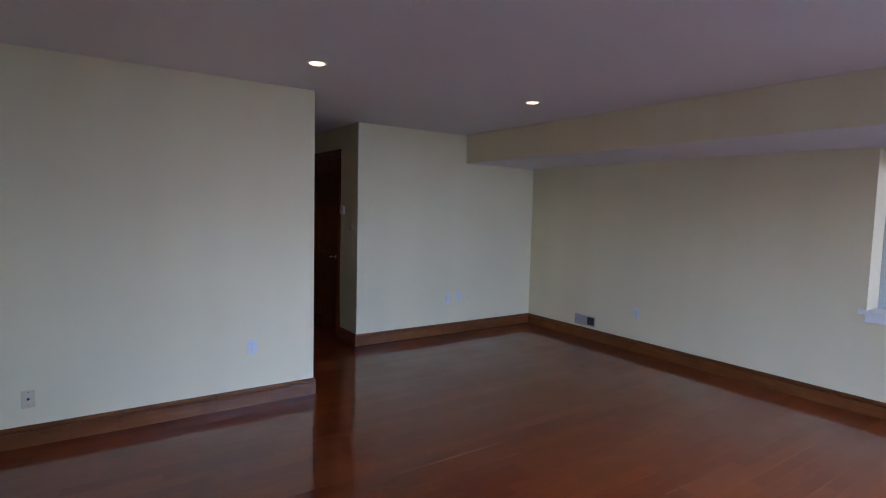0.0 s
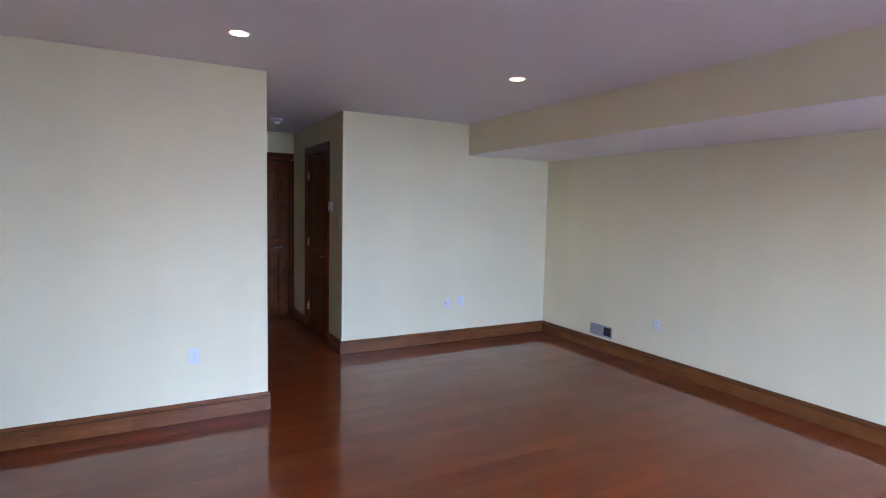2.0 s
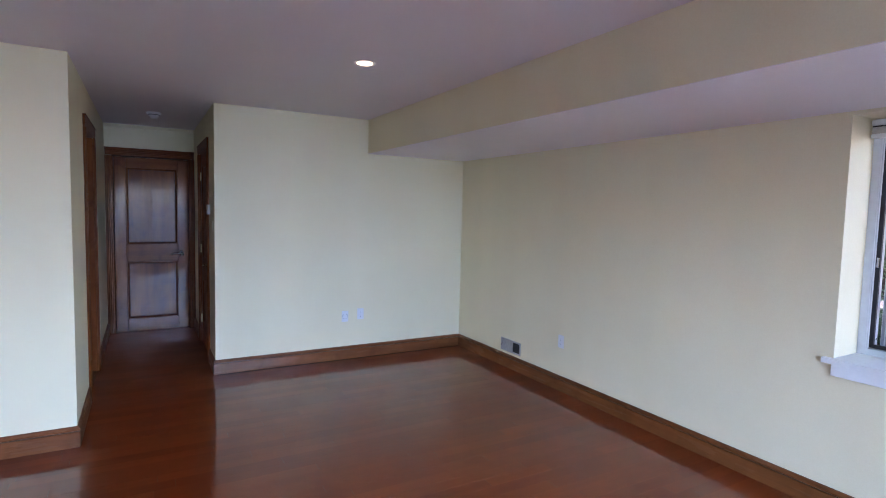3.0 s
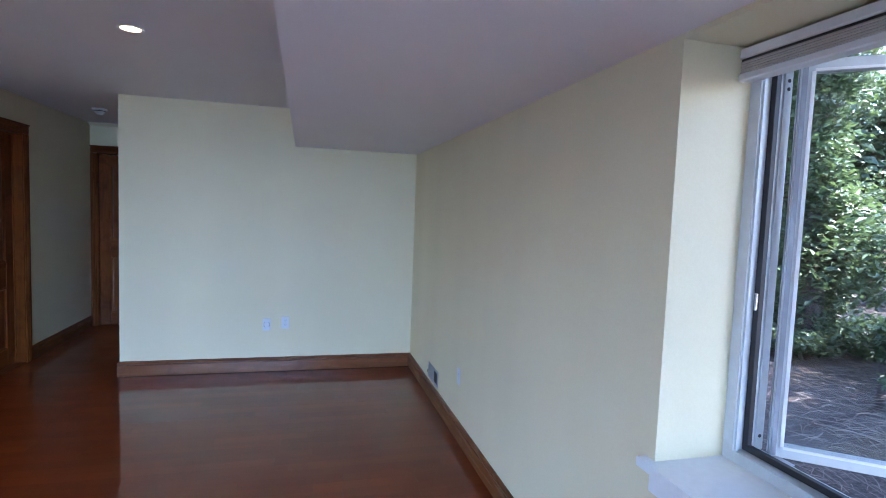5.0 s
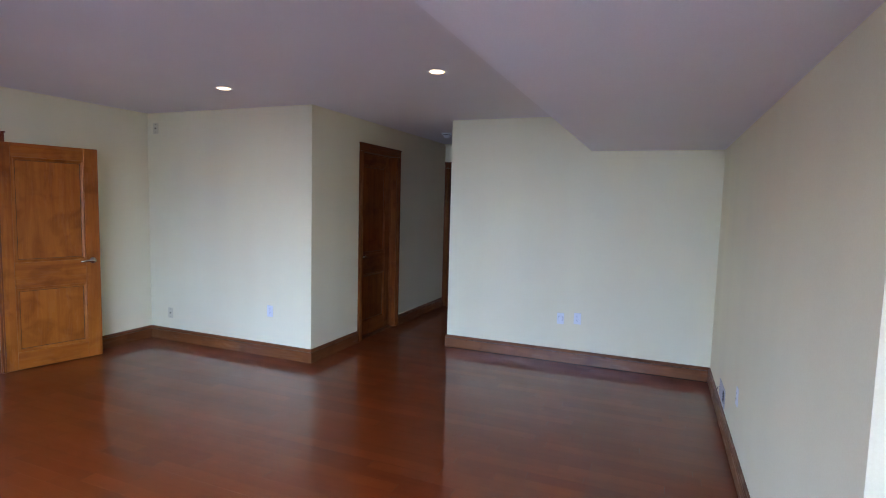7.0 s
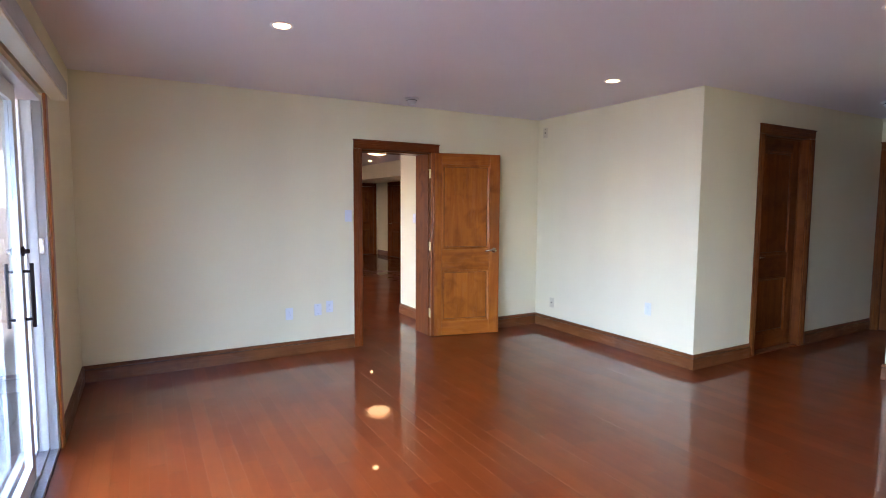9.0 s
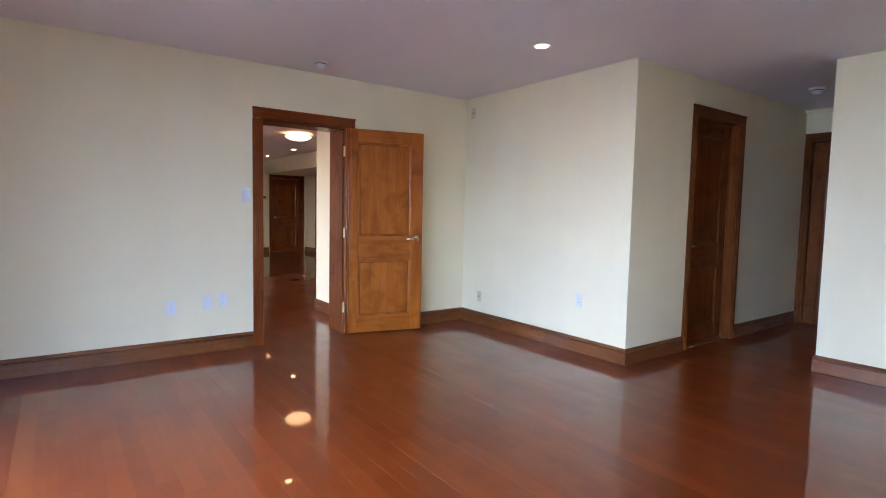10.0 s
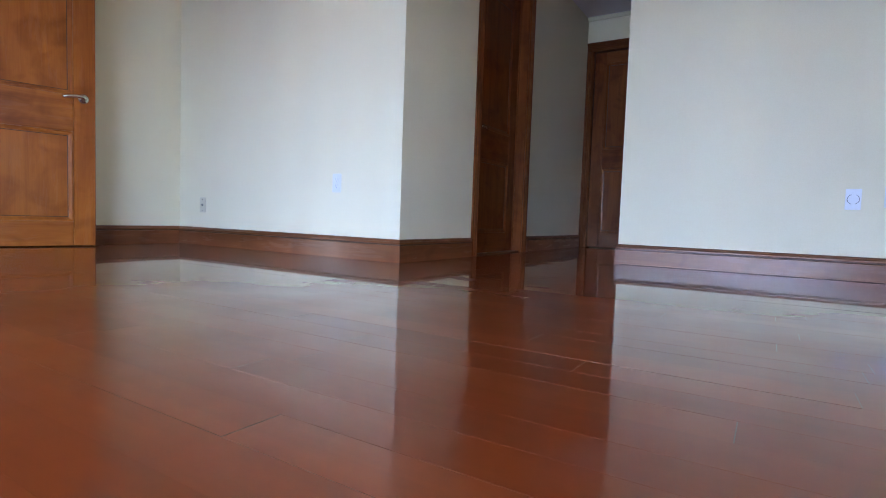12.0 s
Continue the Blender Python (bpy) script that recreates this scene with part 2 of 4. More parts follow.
def sweep(profile, p, q, normal, ends=(0, 0)):
    """Sweep (out, up) pairs along the wall line p-q; ends: 1 outside mitre, -1 inside mitre."""
    bm = bmesh.new()
    p, q, n = Vector(p), Vector(q), Vector(normal)
    d = (q - p).normalized()
    a = [bm.verts.new(p + n * o + Vector((0, 0, u)) - d * (o * ends[0])) for o, u in profile]
    b = [bm.verts.new(q + n * o + Vector((0, 0, u)) + d * (o * ends[1])) for o, u in profile]
    k = len(profile)
    for i in range(k):
        j = (i + 1) % k
        bm.faces.new((a[i], a[j], b[j], b[i]))
    bm.faces.new(list(reversed(a)))
    bm.faces.new(b)
    bmesh.ops.recalc_face_normals(bm, faces=bm.faces[:])
    return bm


def tube(points, radius, steps=10):
    bm = bmesh.new()
    pts = [Vector(p) for p in points]
    rings = []
    for i, p in enumerate(pts):
        d = (pts[min(i + 1, len(pts) - 1)] - pts[max(i - 1, 0)]).normalized()
        s = d.orthogonal().normalized()
        t = d.cross(s)
        r = radius[i] if isinstance(radius, (list, tuple)) else radius
        rings.append([bm.verts.new(p + s * (r * math.cos(2 * math.pi * j / steps)) + t * (r * math.sin(2 * math.pi * j / steps)))
                      for j in range(steps)])
    for a, b in zip(rings, rings[1:]):
        s0 = min(range(steps), key=lambda k: (a[0].co - b[k].co).length)
        for j in range(steps):
            bm.faces.new((a[j], a[(j + 1) % steps], b[(j + 1 + s0) % steps], b[(j + s0) % steps]))
    bm.faces.new(list(reversed(rings[0])))
    bm.faces.new(rings[-1])
    bmesh.ops.recalc_face_normals(bm, faces=bm.faces[:])
    return bm


def empty(name, m=Matrix(), **tags):
    ob = new(name)
    ob.matrix_world = m
    return tagged(ob, **tags)


def wall(name, normal_axis, n0, n1, u0, u1, z0=0.0, z1=H, holes=(), material=None, label="cream wallpapered wall"):
    """A wall with thickness n0-n1 and openings (u0, u1, z0, z1) that go through it."""
    rows, at = [], u0
    for a, b, c, d in sorted(holes):
        if a > at:
            rows.append((at, a, z0, z1))
        if c > z0:
            rows.append((a, b, z0, c))
        if d < z1:
            rows.append((a, b, d, z1))
        at = b
    if at < u1:
        rows.append((at, u1, z0, z1))
    bm = bmesh.new()
    for a, b, c, d in rows:
        if normal_axis == "x":
            add_box(bm, n0, n1, a, b, c, d)
        else:
            add_box(bm, a, b, n0, n1, c, d)
    return tagged(to_object(name, bm, material or CREAM), label, "wall", kind="structure")


# ---- large structure ----
wall("wall_entry", "x", -TE, 0, YS, 0.12, holes=[(-2.31, -1.475, 0, 2.05)])
wall("wall_left", "y", 0, 0.12, 0, XL)
wall("wall_hall_left", "x", XL - 0.14, XL, 0.12, YH, holes=[(0.93, 1.77, 0, 2.18)])
wall("wall_hall_end", "y", YH, YH + 0.14, XL - 0.14, XF + 0.14, holes=[(2.258, 3.10, 0, 2.16)])
wall("wall_hall_right", "x", XF, XF + 0.14, YF + 0.12, YH, holes=[(1.735, 2.63, 0, 2.17)])
wall("wall_far", "y", YF, YF + 0.12, XF, XW)
wall("wall_window", "x", XW, XW + 0.395, YS - 0.2, YF + 0.12, holes=[WIN])
SL0, SL1, SLT = 1.36, 5.0, 2.06
wall("wall_patio", "y", YS - 0.2, YS, -TE, XW, holes=[(SL0 - 0.02, SL1 + 0.02, 0, SLT + 0.02)])
tagged(to_object("ceiling", box(-TE, XW + 0.395, YS - 0.2, 4.5, H, H + 0.15), CEIL),
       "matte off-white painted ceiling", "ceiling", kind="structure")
tagged(to_object("ceiling_beam", box(XB, XW, YS, YF, ZB, H), CREAM),
       "boxed ceiling beam papered cream along the window wall", "beam", kind="structure")
tagged(to_object("beam_underside", box(XB, XW, YS, YF, ZB - 0.004, ZB), BEAM_LIT),
       "off-white underside of the boxed beam, lightened for window light", "beam", kind="structure")
# Unseen overhang, added to keep direct sun off the patio door and window.
tagged(to_object("added_eave", boxes((NX - 1.3, XW + 0.95, YS - 2.2, YS - 0.2, H + 0.1, H + 0.25), (XW + 0.395, XW + 0.95, YS - 0.2, 4.5, H + 0.1, H + 0.25)), WHITE),
       "unseen plain white overhang added to keep the sun out", "eave", kind="structure")
# next room beyond the entry door
wall("wall_next_near", "y", -1.22, -1.10, NR, -TE)
wall("wall_next_return", "x", NR, NR + 0.12, -1.10, 2.0)
wall("wall_next_side", "y", 2.0, 2.12, NX, NR + 0.12, holes=[(-9.05, -8.2, 0, 2.08)])
wall("wall_next_far", "x", NX - 0.12, NX, YS - 0.2, 2.12, holes=[(1.04, 1.88, 0, 2.08)])
# The bare opening is unseen, added to let daylight into the adjoining room.
wall("wall_next_patio", "y", YS - 0.2, YS, NX, -TE, holes=[(-4.4, -0.8, 0.0, 2.06)])
tagged(to_object("ceiling_next", box(NX - 1.3, -TE, YS - 0.2, 4.5, H, H + 0.15), CEIL),
       "off-white ceiling of the adjoining room", "ceiling", kind="structure")
tagged(to_object("soffit_next", box(NX, NR, 0.85, 2.0, 2.15, H), CREAM),
       "dropped cream soffit over the far passage", "soffit", kind="structure")
# plain walls added round the unseen rooms, closing the house against light leaks
wall("wall_back_north", "y", 4.4, 4.5, NR, XW + 0.395)
wall("wall_back_east", "x", XW + 0.295, XW + 0.395, YF + 0.12, 4.4)
wall("wall_back_west", "x", NR, NR + 0.12, 2.12, 4.4)
wall("wall_next_back", "y", 3.3, 3.4, NX - 1.2, NR)
wall("wall_next_west", "x", NX - 1.3, NX - 1.2, YS - 0.2, 3.4)
wall("wall_next_corner", "y", YS - 0.2, YS, NX - 1.2, NX - 0.12)
tagged(to_object("subfloor", box(NX - 1.3, XW + 0.395, YS - 0.2, 4.5, -0.15, -0.021), SUBFLOOR),
       "dark subfloor under the boards", "floor", kind="structure")


# ---- baseboards ----
BASE = [(0, 0), (0.017, 0), (0.017, 0.097), (0.015, 0.100), (0, 0.100)]
CAP = [(0, 0.106), (0.013, 0.106), (0.018, 0.110), (0.018, 0.118), (0.013, 0.124), (0.010, 0.131), (0.006, 0.135), (0, 0.136)]
GAP = [(0, 0.100), (0.009, 0.100), (0.009, 0.106), (0, 0.106)]


def baseboard(p, q, normal, ends=(0, 0)):
    ax = "x" if abs(p[0] - q[0]) > abs(p[1] - q[1]) else "y"
    e = tagged(new("baseboard"), "stained wood baseboard with a moulded cap", "baseboard", kind="structure")
    part("board", sweep(BASE, (*p, 0), (*q, 0), normal, ends), BASEW[ax], e)
    part("groove", sweep(GAP, (*p, 0), (*q, 0), normal, ends), GROOVE, e)
    part("cap", sweep(CAP, (*p, 0), (*q, 0), normal, ends), BASEW[ax], e)


baseboard((0, YS), (0, -2.392), (1, 0, 0), (-1, 0))
baseboard((0, -1.393), (0, 0), (1, 0, 0), (0, -1))
baseboard((0, 0), (XL, 0), (0, -1, 0), (-1, 1))
baseboard((XL, 0), (XL, 0.853), (1, 0, 0), (1, 0))
baseboard((XL, 1.848), (XL, YH), (1, 0, 0), (0, -1))
baseboard((XF, YF), (XF, 1.655), (-1, 0, 0), (1, 0))
baseboard((XF, 2.71), (XF, YH), (-1, 0, 0), (0, -1))
baseboard((XF, YF), (XW, YF), (0, -1, 0), (1, -1))
baseboard((XW, YS), (XW, YF), (-1, 0, 0), (-1, -1))
baseboard((0, YS), (SL0 - 0.09, YS), (0, 1, 0), (-1, 0))
baseboard((SL1 + 0.09, YS), (XW, YS), (0, 1, 0), (0, -1))
baseboard((NR, -1.22), (-TE, -1.22), (0, -1, 0), (1, 0))
baseboard((NR, -1.22), (NR, 2.0), (-1, 0, 0), (1, -1))
baseboard((NX, YS), (NX, 0.95), (1, 0, 0), (-1, 0))
baseboard((NX, 2.0), (-9.14, 2.0), (0, -1, 0), (0, 0))
baseboard((-8.11, 2.0), (NR, 2.0), (0, -1, 0), (0, -1))


# ---- door frames and doors ----
def casing(parent, axis, u, a, b, top, n, w=0.095, wl=None, wr=None, W=WOOD):
    """Fluted side boards and head with corner blocks; inner opening a-b, at wall plane u, facing n."""
    wl, wr = wl or w, wr or w
    t = 0.015 * n

    def board(name, u0, u1, z0, z1, grain, thick=1.0, bev=0.004):
        c = (u, u + t * thick, u0, u1, z0, z1) if axis == "x" else (u0, u1, u, u + t * thick, z0, z1)
        part(name, box(*c, bevel=bev), W[grain], parent)
    side = "y" if axis == "x" else "x"
    board("side_casing", a - wl, a - 0.004, 0, top + 0.002, "z")
    board("side_casing", b + 0.004, b + wr, 0, top + 0.002, "z")
    board("head_casing", a - wl + 0.002, b + wr - 0.002, top + 0.004, top + w, side)
    for k in range(3):
        o = w * (0.3 + 0.2 * k)
        board("bead", a - o - 0.006, a - o + 0.006, 0.002, top, "z", 1.3, 0.003)
        board("bead", b + o - 0.006, b + o + 0.006, 0.002, top, "z", 1.3, 0.003)
        board("head_bead", a - wl + 0.006, b + wr - 0.006, top + o - 0.006, top + o + 0.006, side, 1.3, 0.003)
    board("head_cap", a - wl - 0.004, b + wr + 0.004, top + w - 0.012, top + w, side, 1.6, 0.003)


def door_frame(name, axis, n0, n1, a, b, top, label, sides=(1,), stop=None, wl=None, wr=None, W=WOOD, J=None):
    """Lining of an opening a-b in a wall n0-n1, with casing on the faces named in sides."""
    e = tagged(new(name), label, "door frame", kind="structure")
    g = "z"

    def slab(nm, u0, u1, z0, z1, m0=n0, m1=n1, grain="z"):
        c = (m0, m1, u0, u1, z0, z1) if axis == "x" else (u0, u1, m0, m1, z0, z1)
        part(nm, box(*c, bevel=0.002), (J or W)[grain], e)
    slab("jamb", a - 0.018, a, 0, top)
    slab("jamb", b, b + 0.018, 0, top)
    slab("head_jamb", a - 0.018, b + 0.018, top, top + 0.018, grain="y" if axis == "x" else "x")
    if stop:
        s0, s1 = stop
        slab("stop", a, a + 0.012, 0, top - 0.012, s0, s1)
        slab("stop", b - 0.012, b, 0, top - 0.012, s0, s1)
        slab("stop", a, b, top - 0.012, top, s0, s1, grain="y" if axis == "x" else "x")
    if 1 in sides:
        casing(e, axis, n1 if n1 > n0 else n0, a, b, top, 1, wl=wl, wr=wr, W=W)
    if -1 in sides:
        casing(e, axis, n0 if n1 > n0 else n1, a, b, top, -1, wl=wl, wr=wr, W=W)
    return e


def flat_panel(x0, x1, z0, z1, t):
    """A flat panel set back from the frame, seen from both faces."""
    return box(x0, x1, -t * 0.45, t * 0.45, z0, z1)


def moulding(x0, x1, z0, z1, t, w=0.028):
    """Frame of rounded sticking round a panel, both faces."""
    bm = bmesh.new()
    for s in (1, -1):
        rings = []
        for k, d in ((0.0, 0.9), (0.002, 1.18), (0.010, 1.22), (0.016, 1.0), (0.021, 0.72), (w, 0.62), (w, 0.4)):
            rings.append([bm.verts.new((x, s * t * d, z)) for x, z in
                          ((x0 + k, z0 + k), (x1 - k, z0 + k), (x1 - k, z1 - k), (x0 + k, z1 - k))])
        for p, q in zip(rings, rings[1:]):
            for j in range(4):
                bm.faces.new((p[j], p[(j + 1) % 4], q[(j + 1) % 4], q[j]))
    bmesh.ops.recalc_face_normals(bm, faces=bm.faces[:])
    return bm


def hinge_leaf(xa, xb, ya, yb, za, zb, side, r=0.013):
    """A thin plate with two rounded corners on the side -1 (xa) or 1 (xb)."""
    pts = []
    edge, other = (xb, xa) if side > 0 else (xa, xb)
    for zc, a0 in ((za + r, -90), (zb - r, 0)):
        for k in range(5):
            a = radians(a0 + 22.5 * k)
            pts.append((edge - side * r + side * r * math.cos(a), zc + r * math.sin(a)))
    pts += [(other, zb), (other, za)]
    bm = bmesh.new()
    front = [bm.verts.new((x, ya, z)) for x, z in pts]
    back = [bm.verts.new((x, yb, z)) for x, z in pts]
    bm.faces.new(front)
    bm.faces.new(back)
    for i in range(len(pts)):
        j = (i + 1) % len(pts)
        bm.faces.new((front[i], front[j], back[j], back[i]))
    bmesh.ops.recalc_face_normals(bm, faces=bm.faces[:])
    return bm


def lever(parent, x, z, y, s, toward):
    """A lever handle on the face y (s: side), pointing toward -1 or 1 in x."""
    h = part("handle", lathe([(0.001, 0), (0.031, 0), (0.031, 0.005), (0.022, 0.011), (0.013, 0.014), (0.011, 0.046), (0.001, 0.048)], 24,
             Matrix.Translation((x, y, z)) @ Matrix.Rotation(-s * math.pi / 2, 4, "X")), NICKEL, parent, "satin nickel lever handle", True)
    pts = [(x + toward * d, y + s * o, z + u) for d, o, u in
           ((-0.010, 0.048, 0), (0.014, 0.052, 0.002), (0.045, 0.052, 0.005), (0.08, 0.050, 0.0), (0.112, 0.044, -0.006), (0.12, 0.040, -0.008))]
    part("lever", tube(pts, [0.012, 0.013, 0.011, 0.010, 0.009, 0.005], 12), NICKEL, h, smooth=True)


def panel_door(name, width, height, m, label, handle_x, toward, hinge_x=None, hinge_side=1, hinge_zs=(0.27, 1.02, 1.81), sides=(1, -1),
               lock_z=0.96, mid=(0.745, 0.975), W=WOOD):
    """Two-panel door, local x across, y through, z up; origin at the hinge foot."""
    t = 0.018
    e = empty(name, m, label=label, category="door", kind="structure")
    st = 0.122
    z0, z1 = 0.008, height
    m0, m1 = mid
    top, bot = height - 0.12, 0.165
    part("stile", box(0, st, -t, t, z0, z1, 0.003), W["z"], e)
    part("stile", box(width - st, width, -t, t, z0, z1, 0.003), W["z"], e)
    for a, b in ((z0, bot), (m0, m1), (top, z1)):
        part("rail", box(st + 0.0006, width - st - 0.0006, -t + 0.0008, t - 0.0008, a, b, 0.002), W["x"], e)
    for a, b in ((bot, m0), (m1, top)):
        part("panel", flat_panel(st, width - st, a, b, t), W["z"], e)
        g = 0.028
        # Dark strips: glaze in the groove plus the moulding's shadow put in colour.
        part("groove", boxes(*[(p, q, -t * 0.5, t * 0.5, r, s) for p, q, r, s in (
            (st + g, st + g + 0.004, a + g, b - g), (width - st - g - 0.004, width - st - g, a + g, b - g),
            (st + g + 0.004, width - st - g - 0.004, a + g, a + g + 0.004), (st + g + 0.004, width - st - g - 0.004, b - g - 0.004, b - g))]), GROOVE, e, "dark groove strip for glaze and shadow")
        part("moulding", moulding(st, width - st, a, b, t), W["z"], e, "darker moulding round the panel")
    for s in sides:
        lever(e, handle_x, lock_z, s * t, s, toward)
    if hinge_x is not None:
        for z in hinge_zs:
            hg = part("hinge", box(hinge_x - 0.004, hinge_x + 0.034, hinge_side * t, hinge_side * (t + 0.0025), z - 0.045, z + 0.045, 0.001),
                      BRASS, e, "brass butt hinge")
            part("knuckle", lathe([(0.0055, z - 0.047), (0.0065, z - 0.045), (0.0065, z + 0.045), (0.0055, z + 0.047)], 12,
                                  Matrix.Translation((hinge_x, hinge_side * (t + 0.004), 0))), BRASS, hg, smooth=True)
    return e


door_frame("door_frame_entry", "x", -TE, 0, -2.292, -1.493, 2.03, "stained wood door frame with fluted casing", (1, -1), stop=(-0.056, -0.044), W=CWOOD, J=JWOOD)
# open door: local x runs along the leaf
ang = math.degrees(math.atan2(0.782, 0.192))
panel_door("door_entry", 0.805, 2.035, pose(-0.008, -1.492, 0.0, 0, 0, ang), "open two-panel stained wood door with lever handle", 0.80 - 0.062, -1, sides=(1, -1))
# leaves of the hinges on the lining and the door edge
for z in (0.27, 1.015, 1.81):
    hg = tagged(to_object("door_hinge", hinge_leaf(-0.062, -0.016, -1.4955, -1.4930, z - 0.048, z + 0.048, -1), BRASS),
                "brass butt hinge on the door lining", "hinge", "hinges of the open door")
    part("knuckle", lathe([(0.006, z - 0.05), (0.0075, z - 0.048), (0.0075, z + 0.048), (0.006, z + 0.05)], 12,
                          Matrix.Translation((-0.013, -1.500, 0))), BRASS, hg, smooth=True)
    part("leaf", hinge_leaf(-0.008, 0.030, -1.5135, -1.511, z - 0.048, z + 0.048, 1), BRASS, hg)
    for dz in (-0.03, 0.0, 0.03):
        part("screw", lathe([(0.0038, 0), (0.0038, 0.0012), (0.001, 0.0014)], 8,
                            Matrix.Translation((0.016 - 0.008 * (dz == 0), -1.5135, z + dz)) @ Matrix.Rotation(math.pi / 2, 4, "X")), STEEL, hg)
    for dz in (-0.03, 0.0, 0.03):
        part("screw", lathe([(0.0038, 0), (0.0038, 0.0012), (0.001, 0.0014)], 8,
                            Matrix.Translation((-0.04 + 0.006 * (dz == 0), -1.4955, z + dz)) @ Matrix.Rotation(math.pi / 2, 4, "X")), NICKEL, hg)

door_frame("door_frame_hall_left", "x", XL - 0.14, XL, 0.95, 1.752, 2.16, "dark wood door frame in the hall", (1,), stop=(XL - 0.085, XL - 0.073), W=DWOOD)
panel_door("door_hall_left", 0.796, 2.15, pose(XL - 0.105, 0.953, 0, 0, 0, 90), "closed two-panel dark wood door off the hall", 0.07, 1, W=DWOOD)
tagged(to_object("threshold", box(XL - 0.13, XL - 0.004, 0.962, 1.74, 0.0, 0.010, 0.004), BASEW["y"]), "worn wooden threshold under the hall door", "threshold", kind="structure")
door_frame("door_frame_hall_end", "y", YH, YH + 0.14, 2.278, 3.082, 2.14, "dark wood door frame at the hall end", (-1,), wl=0.084, wr=0.066, W=DWOOD)
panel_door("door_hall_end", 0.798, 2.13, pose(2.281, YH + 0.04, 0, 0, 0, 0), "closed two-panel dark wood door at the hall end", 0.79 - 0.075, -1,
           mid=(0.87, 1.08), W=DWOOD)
door_frame("door_frame_hall_right", "x", XF, XF + 0.14, 1.755, 2.61, 2.15, "dark wood door frame in the hall", (-1,), W=DWOOD)
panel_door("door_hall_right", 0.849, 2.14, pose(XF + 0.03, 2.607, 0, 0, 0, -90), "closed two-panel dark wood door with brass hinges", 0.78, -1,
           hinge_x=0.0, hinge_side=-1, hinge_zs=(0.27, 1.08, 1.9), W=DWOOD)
door_frame("door_frame_far", "x", NX - 0.12, NX, 1.06, 1.86, 2.05, "dark wood door frame in the adjoining room", (1,), W=DWOOD)
panel_door("door_far", 0.794, 2.04, pose(NX - 0.05, 1.063, 0, 0, 0, 90), "closed dark wood door in the adjoining room", 0.07, 1, W=DWOOD)
door_frame("door_frame_side", "y", 2.0, 2.12, -9.03, -8.22, 2.05, "dark wood door frame in the adjoining room", (-1,), W=DWOOD)
panel_door("door_side", 0.804, 2.04, pose(-9.027, 2.05, 0, 0, 0, 0), "closed dark wood door in the adjoining room", 0.07, 1, W=DWOOD)


# ---- window in the deep reveal ----
y0, y1, z0, z1 = WIN
win = tagged(new("window_1"), "white vinyl casement window swung open outwards beside a fixed light", "window", kind="structure")
fx0, fx1 = 6.062, 6.160
ym = -3.575
part("frame_jamb", boxes((fx0, fx1, y1 - 0.040, y1, z0, z1), (fx0 + 0.006, fx0 + 0.016, y1 - 0.047, y1 - 0.040, z0 + 0.04, z1 - 0.04),
                         (fx0 + 0.056, fx0 + 0.070, y1 - 0.050, y1 - 0.040, z0 + 0.04, z1 - 0.04), (fx0 + 0.076, fx1 + 0.006, y1 - 0.052, y1 - 0.040, z0 + 0.04, z1 - 0.04)), VINYL, win)
part("frame_jamb", box(fx0, fx1, y0, y0 + 0.040, z0, z1, 0.003), VINYL, win)
part("mullion", box(fx0, fx1, ym - 0.03, ym + 0.03, z0 + 0.04, z1 - 0.04, 0.003), VINYL, win)
part("frame_sill", boxes((fx0, fx1, y0 + 0.04, y1 - 0.04, z0, z0 + 0.04), (fx0 + 0.056, fx0 + 0.070, ym + 0.03, y1 - 0.05, z0 + 0.04, z0 + 0.05)), VINYL, win)
part("frame_head", box(fx0, fx1, y0 + 0.04, y1 - 0.04, z1 - 0.04, z1, 0.003), VINYL, win)
sx0, sx1, sw = fx0 + 0.036, fx0 + 0.052, 0.020
part("screen_frame", boxes((sx0, sx1, y1 - 0.041 - sw, y1 - 0.041, z0 + 0.041, z1 - 0.041), (sx0, sx1, ym + 0.031, ym + 0.031 + sw, z0 + 0.041, z1 - 0.041),
                           (sx0, sx1, ym + 0.031 + sw, y1 - 0.041 - sw, z0 + 0.041, z0 + 0.041 + sw),
                           (sx0, sx1, ym + 0.031 + sw, y1 - 0.041 - sw, z1 - 0.041 - sw, z1 - 0.041)), BLACK, win, "black insect screen frame")
part("latch", box(sx0 - 0.006, sx0, y1 - 0.058, y1 - 0.046, 1.33, 1.385, 0.002), NICKEL, win, "small metal latch")
for z in (z0 + 0.085, z1 - 0.10, z1 - 0.125):
    part("screw", lathe([(0.006, 0), (0.006, 0.0015), (0.001, 0.002)], 8,
                        Matrix.Translation((fx1 - 0.008, y1 - 0.052, z)) @ Matrix.Rotation(math.pi / 2, 4, "X")), SLOT, win)


